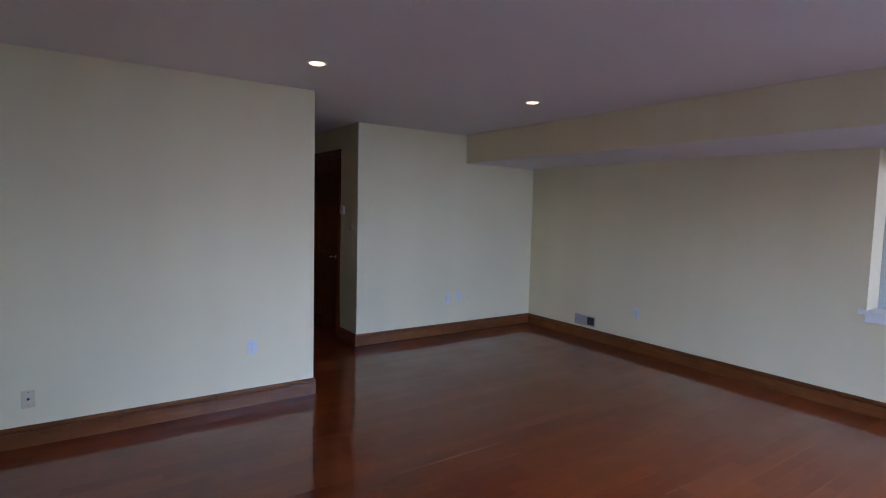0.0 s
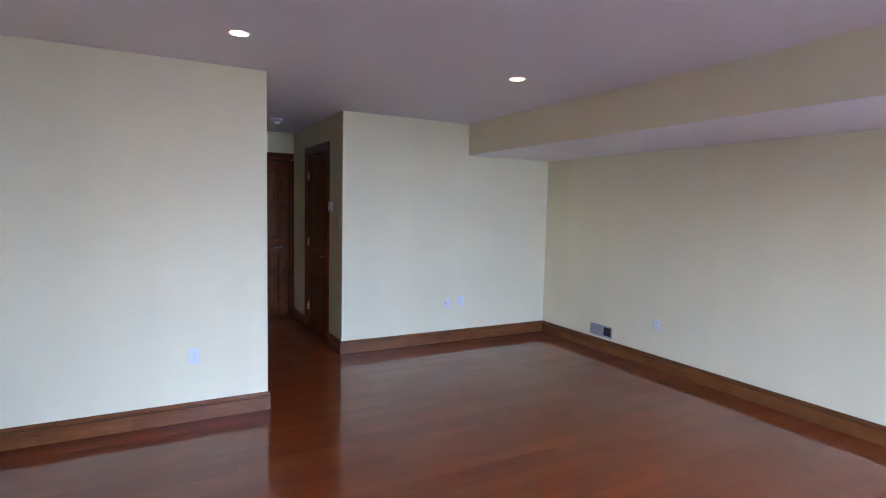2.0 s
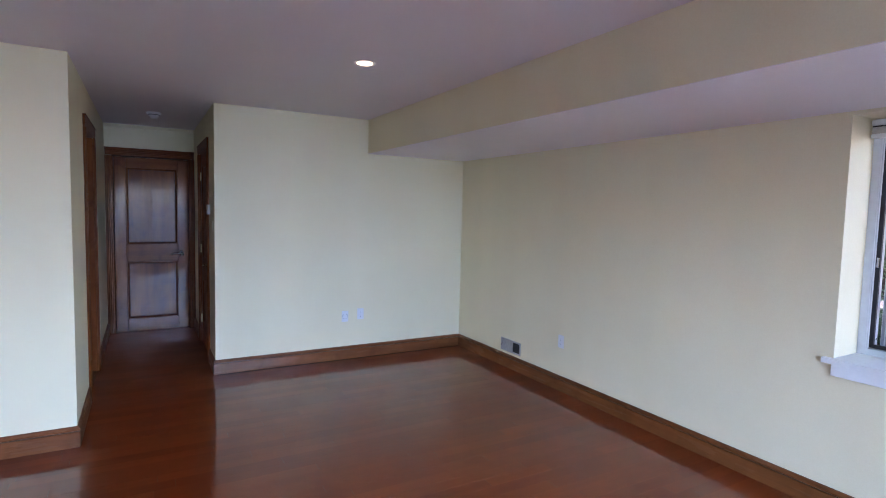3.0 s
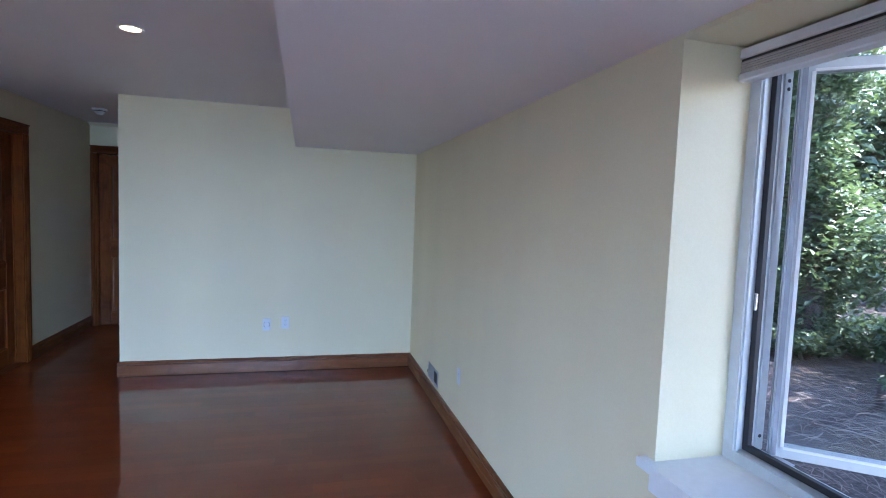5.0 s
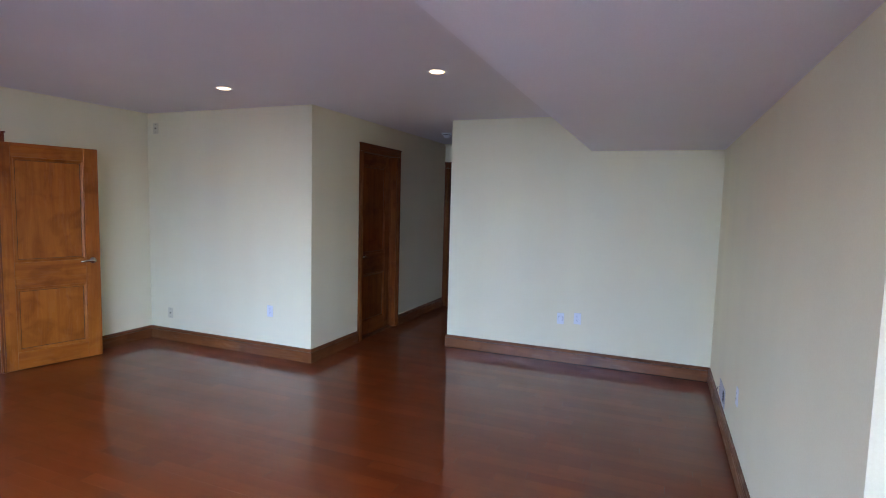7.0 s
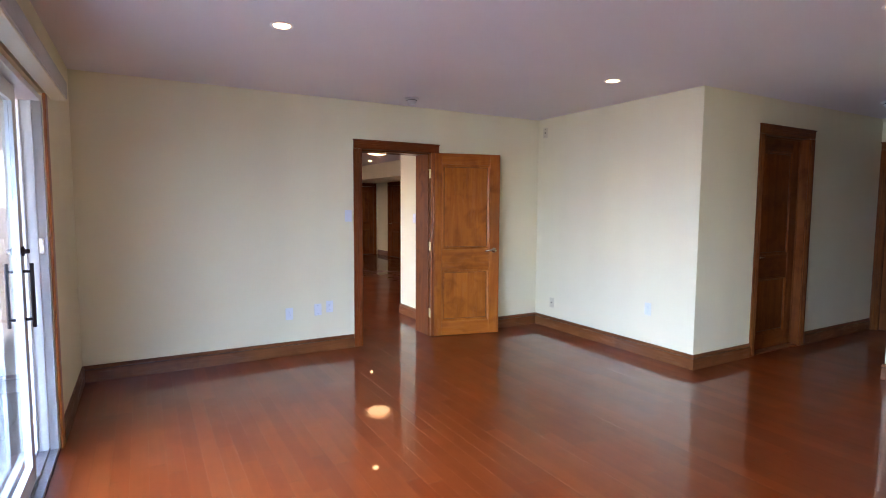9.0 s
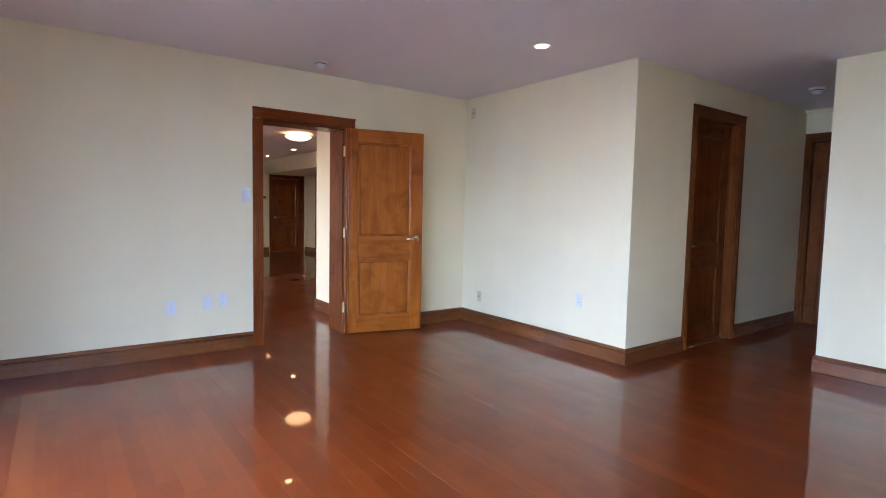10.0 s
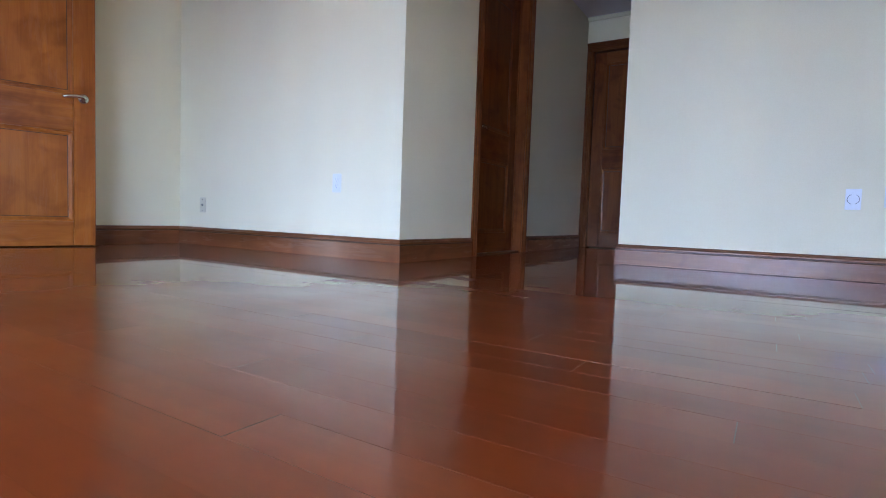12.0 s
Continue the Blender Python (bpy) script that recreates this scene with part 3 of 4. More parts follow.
def sash(parent, m, width, za, zb, t=0.036, w=0.036):
    """A glazed sash; local x along its width, y through it, placed by m."""
    def at(bm):
        bm.transform(m)
        return bm
    s = part("sash", at(boxes((0, w, 0, t, za, zb), (width - w, width, 0, t, za, zb), (w, width - w, 0, t, za, za + w), (w, width - w, 0, t, zb - w, zb))),
             VINYL, parent, "white vinyl sash frame")
    part("gasket", at(boxes((0.004, 0.018, -0.003, 0, za + 0.004, zb - 0.004), (-0.003, 0, 0.006, 0.026, za + 0.004, zb - 0.004))), GREYV, s, "grey weather seal")
    part("bead", at(boxes((w - 0.009, w + 0.001, -0.006, 0, za + w, zb - w), (width - w, width - w + 0.008, -0.006, 0, za + w, zb - w),
                          (w, width - w, -0.006, 0, za + w - 0.008, za + w), (w, width - w, -0.006, 0, zb - w, zb - w + 0.008))), SILLW, s)
    p = part("pane", at(box(w, width - w, t / 2 - 0.003, t / 2 + 0.003, za + w, zb - w)), GLASS, s)
    p.visible_shadow = False
    return s


# the open leaf stands off its hinge side, turned out from the wall
open_leaf = sash(win, pose(6.150, -2.752, 0, 0, 0, -39), 0.80, z0 + 0.040, z1 - 0.048)
part("hinge_arm", boxes((6.135, 6.165, -2.83, -2.77, z0 + 0.041, z0 + 0.045), (6.12, 6.135, -2.90, -2.80, z0 + 0.041, z0 + 0.045)), STEEL, open_leaf, "steel casement hinge arm")
sash(win, pose(6.115, ym - 0.03, 0, 0, 0, -90), ym - 0.03 - y0 - 0.04, z0 + 0.042, z1 - 0.042)
e = tagged(new("window_sill_1"), "white painted window sill with apron", "window sill", kind="structure")
part("stool", boxes((XW - 0.035, fx0, y0, y1, z0 - 0.024, z0 + 0.004), (XW - 0.035, XW - 0.001, y1, y1 + 0.045, z0 - 0.024, z0 + 0.004),
                    (XW - 0.035, XW - 0.001, y0 - 0.045, y0, z0 - 0.024, z0 + 0.004)), SILLW, e)
part("apron", box(XW - 0.016, XW - 0.001, y0 - 0.005, y1 + 0.005, z0 - 0.09, z0 - 0.025, 0.003), SILLW, e)
bl = tagged(new("window_blind"), "raised beige cellular blind at the window head", "blind")
part("headrail", box(6.005, 6.05, y0 + 0.006, y1 - 0.006, z1 - 0.040, z1 - 0.010, 0.004), PLATE, bl, "white head rail")
# Solid dark strip stands in for the shadow below the head rail.
part("shadow_gap", box(6.014, 6.046, y0 + 0.008, y1 - 0.008, z1 - 0.048, z1 - 0.0405), SLOT, bl, "dark strip for the shadow under the rail")
for k in range(5):
    part("fabric_fold", box(6.010 + 0.0015 * (k % 2), 6.048, y0 + 0.008, y1 - 0.008, z1 - 0.0555 - 0.0072 * k, z1 - 0.0485 - 0.0072 * k, 0.0015), BLINDM, bl)
part("bottom_rail", box(6.004, 6.05, y0 + 0.006, y1 - 0.006, z1 - 0.108, z1 - 0.085, 0.004), PLATE, bl)

# ---- sliding patio door ----
sd = tagged(new("sliding_door_1"), "white sliding glass patio door, partly open", "sliding door", kind="structure")
ya, yb = YS - 0.19, YS - 0.004
part("jamb", boxes((SL0, SL0 + 0.035, ya, yb, 0, SLT), (SL0 + 0.035, SL0 + 0.05, YS - 0.055, YS - 0.045, 0.03, SLT - 0.03),
                   (SL0 + 0.035, SL0 + 0.05, YS - 0.11, YS - 0.10, 0.03, SLT - 0.03)), WHITE, sd)
part("jamb", box(SL1 - 0.035, SL1, ya, yb, 0, SLT, 0.003), WHITE, sd)
part("head", box(SL0 + 0.035, SL1 - 0.035, ya, yb, SLT - 0.035, SLT, 0.003), WHITE, sd)
part("track", boxes((SL0 + 0.035, SL1 - 0.035, ya, yb, 0, 0.022), (SL0 + 0.035, SL1 - 0.035, YS - 0.05, YS - 0.045, 0.022, 0.038),
                    (SL0 + 0.035, SL1 - 0.035, YS - 0.105, YS - 0.10, 0.022, 0.038)), STEEL, sd, "aluminium floor track")
part("strike", box(SL0 + 0.036, SL0 + 0.05, YS - 0.044, YS - 0.02, 1.17, 1.26, 0.002), NICKEL, sd, "metal strike plate")


def patio_panel(xa, xb, yc, w):
    s = part("door_panel", boxes((xa, xa + w, yc - 0.018, yc + 0.018, 0.04, SLT - 0.04), (xb - w, xb, yc - 0.018, yc + 0.018, 0.04, SLT - 0.04),
                                 (xa + w, xb - w, yc - 0.018, yc + 0.018, 0.04, 0.14), (xa + w, xb - w, yc - 0.018, yc + 0.018, SLT - 0.12, SLT - 0.04)), WHITE, sd)
    p = part("pane", box(xa + w, xb - w, yc - 0.003, yc + 0.003, 0.14, SLT - 0.12), GLASS, s)
    p.visible_shadow = False
    return s


patio_panel(SL0 + 0.10, 2.78, YS - 0.125, 0.19)
inner = patio_panel(1.80, 3.16, YS - 0.070, 0.085)
patio_panel(3.14, SL1 - 0.04, YS - 0.125, 0.085)
for o, s in ((0.0, 1), (0.0, -1)):
    yy = YS - 0.070 + s * 0.018
    part("pull_handle", tube([(1.842, yy, 1.12), (1.842, yy + s * 0.035, 1.12), (1.842, yy + s * 0.035, 1.16), (1.842, yy + s * 0.035, 0.84),
                              (1.842, yy + s * 0.035, 0.88), (1.842, yy, 0.88)], 0.009, 10), BLACK, inner, "black pull handle", True)
part("thumb_turn", lathe([(0.024, 0), (0.024, 0.008), (0.012, 0.012), (0.010, 0.03), (0.0, 0.031)], 20,
                         Matrix.Translation((1.842, YS - 0.052, 1.22)) @ Matrix.Rotation(-math.pi / 2, 4, "X")), BLACK, inner, "black lock knob", True)
e = tagged(new("patio_door_trim"), "stained wood trim round the patio door", "trim", kind="structure")
part("side_casing", box(SL0 - 0.085, SL0 - 0.002, YS, YS + 0.015, 0, SLT + 0.02, 0.004), WOOD["z"], e)
part("side_casing", box(SL1 + 0.002, SL1 + 0.085, YS, YS + 0.015, 0, SLT + 0.02, 0.004), WOOD["z"], e)
vb = tagged(new("blind_valance"), "beige fabric blind valance over the patio door", "blind")
part("valance", box(SL0 - 0.20, SL1 + 0.2, YS + 0.016, YS + 0.10, SLT + 0.025, SLT + 0.125, 0.004), BLINDM, vb)
part("lower_rail", box(SL0 - 0.198, SL1 + 0.198, YS + 0.02, YS + 0.096, SLT + 0.012, SLT + 0.0245, 0.003), BEIGE, vb)


# ---- wall plates ----
def plate_on(axis, plane, n):
    """Local x along the wall, y up, z out."""
    if axis == "x":
        return Matrix(((0, 0, n, plane), (n, 0, 0, 0), (0, 1, 0, 0), (0, 0, 0, 1)))
    return Matrix(((-n, 0, 0, 0), (0, 0, n, plane), (0, 1, 0, 0), (0, 0, 0, 1)))


def wall_plate(kind, axis, plane, n, u, z, material, label, w=0.072, h=0.116):
    m = plate_on(axis, plane, n)
    m = Matrix.Translation((0, u, z) if axis == "x" else (u, 0, z)) @ m
    e = empty({"duplex": "wall_outlet", "jack": "wall_jack", "round": "round_outlet", "switch": "light_switch", "blank": "wall_plate"}[kind],
              m, label=label, category="switch" if kind == "switch" else "outlet")
    part("plate", box(-w / 2, w / 2, -h / 2, h / 2, 0, 0.005, 0.002), material, e)
    if kind == "duplex":
        for s in (1, -1):
            part("socket", lathe([(0.0165, 0.005), (0.0165, 0.0068), (0.015, 0.0075)], 20, Matrix.Translation((0, s * 0.0195, 0))), material, e)
            for dx in (-0.006, 0.006):
                part("slot", box(dx - 0.001, dx + 0.001, s * 0.0195, s * 0.0195 + 0.008, 0.0072, 0.0078), SLOT, e)
            part("slot", box(-0.002, 0.002, s * 0.0195 - 0.010, s * 0.0195 - 0.006, 0.0072, 0.0078), SLOT, e)
        part("screw", lathe([(0.003, 0.005), (0.003, 0.0062), (0.001, 0.0066)], 10), material, e)
    if kind == "jack":
        part("jack", lathe([(0.008, 0.005), (0.008, 0.009), (0.0045, 0.010), (0.0045, 0.014), (0.001, 0.0145)], 16), SLOT if material is BEIGE else PLATE, e)
        for s in (1, -1):
            part("screw", lathe([(0.003, 0.005), (0.003, 0.0062), (0.001, 0.0066)], 10, Matrix.Translation((0, s * 0.042, 0))), SLOT, e)
    if kind == "round":
        part("socket", lathe([(0.026, 0.005), (0.026, 0.008), (0.022, 0.0095), (0.001, 0.0098)], 28), material, e)
        part("socket_ring", lathe([(0.0285, 0.005), (0.0285, 0.0058), (0.0262, 0.0058)], 28), SLOT, e)
        part("lug", box(-0.011, 0.011, 0.022, 0.037, 0.005, 0.0075, 0.001), material, e)
        part("lug", box(-0.011, 0.011, -0.037, -0.022, 0.005, 0.0075, 0.001), material, e)
    if kind == "switch":
        part("toggle", box(-0.016, 0.016, -0.033, 0.033, 0.005, 0.009, 0.002), material, e)
    return e


wall_plate("jack", "y", 0, -1, 0.303, 0.308, BEIGE, "almond cable jack plate low on the cream wall")
wall_plate("duplex", "y", 0, -1, 1.69, 0.468, PLATE, "white duplex outlet low on the cream wall")
wall_plate("round", "y", YF, -1, 4.405, 0.453, PLATE, "white round-socket outlet plate above the baseboard")
wall_plate("duplex", "y", YF, -1, 4.575, 0.468, PLATE, "white duplex outlet beside the round socket")
wall_plate("duplex", "x", XW, -1, -0.544, 0.444, PLATE, "white duplex outlet on the window wall")
wall_plate("duplex", "x", 0, 1, -3.047, 0.408, PLATE, "white duplex outlet on the wall near the entry door")
wall_plate("jack", "x", 0, 1, -2.766, 0.426, PLATE, "white telephone jack plate beside the outlet")
wall_plate("duplex", "x", 0, 1, -2.647, 0.446, PLATE, "white duplex outlet next to the jack plate")
wall_plate("switch", "x", 0, 1, -2.443, 1.353, PLATE, "white light switch by the entry door")
wall_plate("switch", "x", XF, -1, 1.36, 1.37, BEIGE, "almond light switch at the hall corner")
wall_plate("jack", "y", 0, -1, 0.128, 2.34, BEIGE, "almond sensor plate high in the corner", 0.077, 0.118)
wall_plate("blank", "x", NX, 1, 0.80, 1.28, PLATE, "white blank plate under the alarm keypad")
wall_plate("duplex", "x", NX, 1, 0.02, 0.42, PLATE, "white duplex outlet on the far wall")
wall_plate("switch", "y", -1.22, -1, -0.95, 1.30, PLATE, "white light switch in the adjoining room")
e = tagged(new("thermostat"), "small white thermostat in the hall", "thermostat")
part("body", box(XF - 0.025, XF, 1.545, 1.64, 1.49, 1.585, 0.006, 2), PLATE, e)
part("dial", box(XF - 0.028, XF - 0.025, 1.565, 1.62, 1.535, 1.57, 0.001), BEIGE, e)
e = tagged(new("alarm_panel"), "dark alarm keypad on the far wall", "keypad")
part("body", box(NX, NX + 0.03, 0.70, 0.88, 1.44, 1.55, 0.006), BEIGE, e)
part("screen", box(NX + 0.03, NX + 0.032, 0.715, 0.865, 1.49, 1.54, 0.001), SLOT, e)
e = tagged(new("air_vent"), "grey metal air register above the baseboard", "vent")
part("frame", boxes((XW - 0.006, XW, 0.028, 0.352, 0.162, 0.178), (XW - 0.006, XW, 0.028, 0.352, 0.274, 0.29),
                    (XW - 0.006, XW, 0.028, 0.044, 0.178, 0.274), (XW - 0.006, XW, 0.336, 0.352, 0.178, 0.274),
                    (XW - 0.006, XW, 0.152, 0.160, 0.178, 0.274)), STEEL, e)
part("cover", box(XW - 0.004, XW, 0.160, 0.336, 0.178, 0.274), STEEL, e, "galvanized steel cover")
# Flat dark plate gives the shade of the open duct by its colour.
part("opening", box(XW - 0.002, XW, 0.044, 0.152, 0.178, 0.274), SLOT, e, "dark plate for the shade in the open duct")
for k in range(4):
    part("slat", box(XW - 0.005, XW - 0.002, 0.046, 0.150, 0.192 + 0.02 * k, 0.195 + 0.02 * k), SLOT, e)
part("damper_lever", tube([(XW - 0.004, 0.32, 0.235), (XW - 0.02, 0.325, 0.23), (XW - 0.022, 0.325, 0.21)], 0.003, 8), NICKEL, e, smooth=True)


# ---- ceiling fixtures ----
def downlight(x, y, label="recessed ceiling downlight, lit warm white"):
    e = empty("downlight", pose(x, y, H), label=label, category="lamp", group="recessed downlights")
    part("trim_ring", lathe([(0.066, 0), (0.066, -0.003), (0.060, -0.005), (0.051, -0.004), (0.049, -0.001)], 36), TRIM, e, smooth=True)
    part("bulb", lathe([(0.048, -0.0015), (0.046, -0.003), (0.025, -0.006), (0.001, -0.007)], 32), LAMPW, e, "glowing frosted lens", True)


for x, y in ((1.898, -0.80), (3.82, -0.81), (1.87, -3.50), (-2.1, -1.30), (-2.7, -1.60), (-6.5, 0.40), (-8.4, 0.44)):
    downlight(x, y)
e = empty("ceiling_light", pose(-4.05, -0.43, H), label="semi-flush frosted glass ceiling light, lit, with brass canopy", category="lamp")
part("canopy", lathe([(0.075, 0), (0.075, -0.012), (0.060, -0.022), (0.012, -0.026), (0.012, -0.058), (0.001, -0.058)], 32), BRASS, e, smooth=True)
part("shade", lathe([(0.212, -0.048), (0.215, -0.052), (0.205, -0.062), (0.17, -0.088), (0.11, -0.106), (0.04, -0.114), (0.002, -0.115)], 40), DOMEW, e, "glowing frosted glass bowl", True)
for k in range(3):
    a = radians(30 + 120 * k)
    part("clip", tube([(0.05 * math.cos(a), 0.05 * math.sin(a), -0.02), (0.19 * math.cos(a), 0.19 * math.sin(a), -0.040), (0.222 * math.cos(a), 0.222 * math.sin(a), -0.052)], 0.005, 8), BRASS, e, smooth=True)
part("finial", lathe([(0.004, -0.114), (0.014, -0.120), (0.010, -0.132), (0.001, -0.138)], 16), BRASS, e, smooth=True)


def smoke_detector(x, y):
    e = empty("smoke_detector", pose(x, y, H), label="round white smoke detector on the ceiling", category="smoke detector")
    part("base", lathe([(0.068, 0), (0.068, -0.012), (0.060, -0.017), (0.04, -0.017)], 32), SILLW, e, smooth=True)
    part("cover", lathe([(0.050, -0.016), (0.048, -0.034), (0.034, -0.042), (0.032, -0.056), (0.024, -0.060), (0.001, -0.060)], 32), SILLW, e, smooth=True)
    part("grille", lathe([(0.0515, -0.020), (0.0515, -0.026), (0.0505, -0.026)], 32), SLOT, e)


smoke_detector(0.392, -1.922)
smoke_detector(2.69, 2.17)
tagged(to_object("trim_hall_ceiling", sweep([(0, H - 0.03), (0.02, H - 0.03), (0.03, H - 0.02), (0.045, H - 0.004), (0.045, H), (0, H)], (XL, YH, 0), (XF, YH, 0), (0, -1, 0)), CREAM),
       "small painted cove along the hall end", "trim", kind="structure")

# ---- outdoors ----
def mulch():
    m, nt, b = mat("needle_mulch")
    a = noise_tex(nt, coords(nt, (14, 60, 10), (0, 0, 0.6)), 1.0, 5.0, 0.7, 1.2)
    c = noise_tex(nt, coords(nt, (70, 16, 10), (0, 0, 0.2)), 1.0, 4.0, 0.7, 1.0)
    big = noise_tex(nt, coords(nt, (1, 1, 1)), 0.5, 3.0)
    col = ramp(nt, a, [(0.40, (0.020, 0.016, 0.016)), (0.54, (0.075, 0.056, 0.052)), (0.68, (0.24, 0.19, 0.17))])
    col = mixc(nt, 0.45, col, ramp(nt, c, [(0.42, (0.030, 0.024, 0.022)), (0.7, (0.20, 0.165, 0.15))]))
    col = mixc(nt, 0.5, col, ramp(nt, big, [(0.35, (0.55, 0.5, 0.5)), (0.65, (1, 1, 1))]), "MULTIPLY")
    nt.links.new(col, b.inputs["Base Color"])
    b.inputs["Roughness"].default_value = 0.95
    bump(nt, b, a, 0.8, 0.03)
    return m


def leaf_mat(name, dark, light):
    m, nt, b = mat(name)
    geo = nt.nodes.new("ShaderNodeNewGeometry")
    nt.links.new(ramp(nt, geo.outputs["Random Per Island"], [(0.0, dark), (0.7, light), (1.0, tuple(c * 1.5 for c in light))]), b.inputs["Base Color"])
    b.inputs["Roughness"].default_value = 0.45
    b.inputs["Subsurface Weight"].default_value = 0.0
    tr = nt.nodes.new("ShaderNodeBsdfTranslucent")
    tr.inputs["Color"].default_value = (light[0] * 1.6, light[1] * 1.7, light[2], 1)
    mx = nt.nodes.new("ShaderNodeMixShader")
    mx.inputs[0].default_value = 0.3
    nt.links.new(b.outputs[0], mx.inputs[1])
    nt.links.new(tr.outputs[0], mx.inputs[2])
    nt.links.new(mx.outputs[0], nt.nodes["Material Output"].inputs["Surface"])
    return m


MULCH = mulch()
LEAF = leaf_mat("ivy_leaf", (0.030, 0.055, 0.036), (0.085, 0.125, 0.075))
BARK = plain("bark", (0.075, 0.058, 0.050), 0.9, grain=0.5, scale=14)
TWIG = plain("dry_twig", (0.17, 0.14, 0.125), 0.85, grain=0.3, scale=20)
# Boards darkened in place of shade, so less light bounces up indoors.
DECK = plain("grey_deck_board", (0.09, 0.088, 0.085), 0.75, grain=0.2, scale=12)
rng = random.Random(5)
GZ = -0.16
bm = bmesh.new()
bmesh.ops.create_grid(bm, x_segments=2, y_segments=2, size=400)
for v in bm.verts:
    v.co.z = GZ
tagged(to_object("ground", bm, MULCH), "bare ground strewn with brown needles and mulch", "ground", kind="structure")


def leaves_mesh(spots, count, size):
    """Small folded leaves scattered in overlapping clumps."""
    vs, fs = [], []
    for _ in range(count):
        c, r = spots[rng.randrange(len(spots))]
        d = Vector((rng.gauss(0, 1), rng.gauss(0, 1), rng.gauss(0, 1))).normalized()
        p = Vector(c) + Vector((d.x * r[0], d.y * r[1], d.z * r[2])) * (rng.random() ** 0.35)
        if p.z < GZ + 0.03:
            p.z = GZ + 0.03 + rng.random() * 0.1
        s = size * rng.uniform(0.6, 1.4)
        rot = Euler((rng.uniform(-0.9, 0.9), rng.uniform(-0.9, 0.9), rng.uniform(0, 6.28))).to_matrix()
        k = len(vs)
        for q in ((0, -1, 0), (0.55, 0, 0.18), (0, 1, -0.1), (-0.55, 0, 0.18)):
            vs.append(p + rot @ Vector(q) * s)
        fs += [(k, k + 1, k + 2), (k, k + 2, k + 3)]
    me = bpy.data.meshes.new("crown")
    me.from_pydata([tuple(v) for v in vs], [], fs)
    return me


def tree(x, y, height, spread, leaves, lean=0.0, label="evergreen tree wrapped in ivy, leaves catching sun", low=0.3):
    e = empty("tree", pose(x, y, GZ), label=label, category="tree")
    pts = [(lean * u * height, 0.12 * math.sin(4 * u + x), u * height) for u in (0, 0.1, 0.25, 0.45, 0.7, 1.0)]
    part("trunk", tube(pts, [0.20, 0.15, 0.13, 0.11, 0.08, 0.03], 12), BARK, e, smooth=True)
    spots = []
    for k in range(9):
        a, u = rng.uniform(0, 6.28), rng.uniform(low, 0.95)
        base = Vector((lean * u * height, 0, u * height))
        tip = base + Vector((math.cos(a), math.sin(a), 0.35)) * spread * rng.uniform(0.5, 1.0) * (1.15 - u * 0.5)
        mid_pt = (base + tip) / 2 + Vector((0, 0, 0.15))
        part("limb", tube([base, mid_pt, tip], [0.05, 0.03, 0.012], 7), BARK, e, smooth=True)
        for f in (0.45, 0.75, 1.0):
            c = base.lerp(tip, f)
            b = max(0.7, spread * 0.33)
            spots.append((tuple(c), (b, b, b * 0.85)))
    if low < 0.1:
        # ivy climbing the trunk
        for k in range(14):
            spots.append(((rng.uniform(-0.15, 0.15), rng.uniform(-0.15, 0.15), 0.25 + 0.3 * k), (0.42, 0.42, 0.4)))
    me = leaves_mesh(spots, leaves * 2, 0.055)
    me.materials.append(LEAF)
    ob = new("crown", me)
    ob.parent = e
    # leaves were made about the trunk's foot
    return e


def shrub(x, y, r, h, leaves):
    e = empty("shrub", pose(x, y, GZ), label="dense dark green ivy shrub", category="shrub")
    spots = [((rng.uniform(-r, r) * 0.7, rng.uniform(-r, r) * 0.7, rng.uniform(0.25, 0.95) * h), (r * 0.42, r * 0.42, h * 0.28)) for _ in range(9)]
    for c, _ in spots[:5]:
        part("stem", tube([(c[0] * 0.2, c[1] * 0.2, 0), (c[0] * 0.6, c[1] * 0.5, c[2] * 0.6), c], [0.03, 0.02, 0.008], 6), BARK, e, smooth=True)
    me = leaves_mesh(spots, leaves * 2, 0.045)
    me.materials.append(LEAF)
    ob = new("crown", me)
    ob.parent = e


# Trees with negative y stand out of view, added to shade the yard.
for x, y, hh, sp, n, lo in ((11.6, 1.8, 6.5, 1.1, 9000, 0.05), (13.2, 3.6, 7.5, 1.0, 8500, 0.05), (9.4, 4.2, 7.0, 2.2, 6500, 0.2),
                        (16.5, 7.5, 9.0, 3.2, 6000, 0.42), (11.6, 7.6, 8.0, 2.8, 6000, 0.44), (17.5, 1.5, 9.0, 3.2, 4500, 0.08), (8.4, 7.6, 7.0, 2.4, 5000, 0.15),
                        (15.0, 11.5, 9.0, 3.2, 6000, 0.42), (20.5, 5.0, 10.0, 3.6, 4500, 0.06), (21.0, 12.0, 10.0, 3.8, 6000, 0.45),
                        (8.6, 1.9, 7.5, 3.0, 7000, 0.55), (7.9, 5.2, 7.5, 3.0, 5000, 0.5), (9.6, -6.4, 8.0, 3.2, 6000, 0.55), (8.2, -9.6, 8.0, 3.2, 5000, 0.5), (13.4, -5.4, 8.5, 3.4, 6000, 0.55), (8.7, -3.7, 7.5, 3.0, 7500, 0.5), (10.7, -3.0, 8.0, 3.2, 8000, 0.5), (8.0, -6.2, 7.5, 3.0, 8000, 0.5), (11.5, 13.5, 9.0, 3.2, 4500, 0.06), (8.2, 11.8, 8.0, 2.8, 4500, 0.1)):
    tree(x, y, hh, sp, n, rng.uniform(-0.05, 0.08), low=lo)
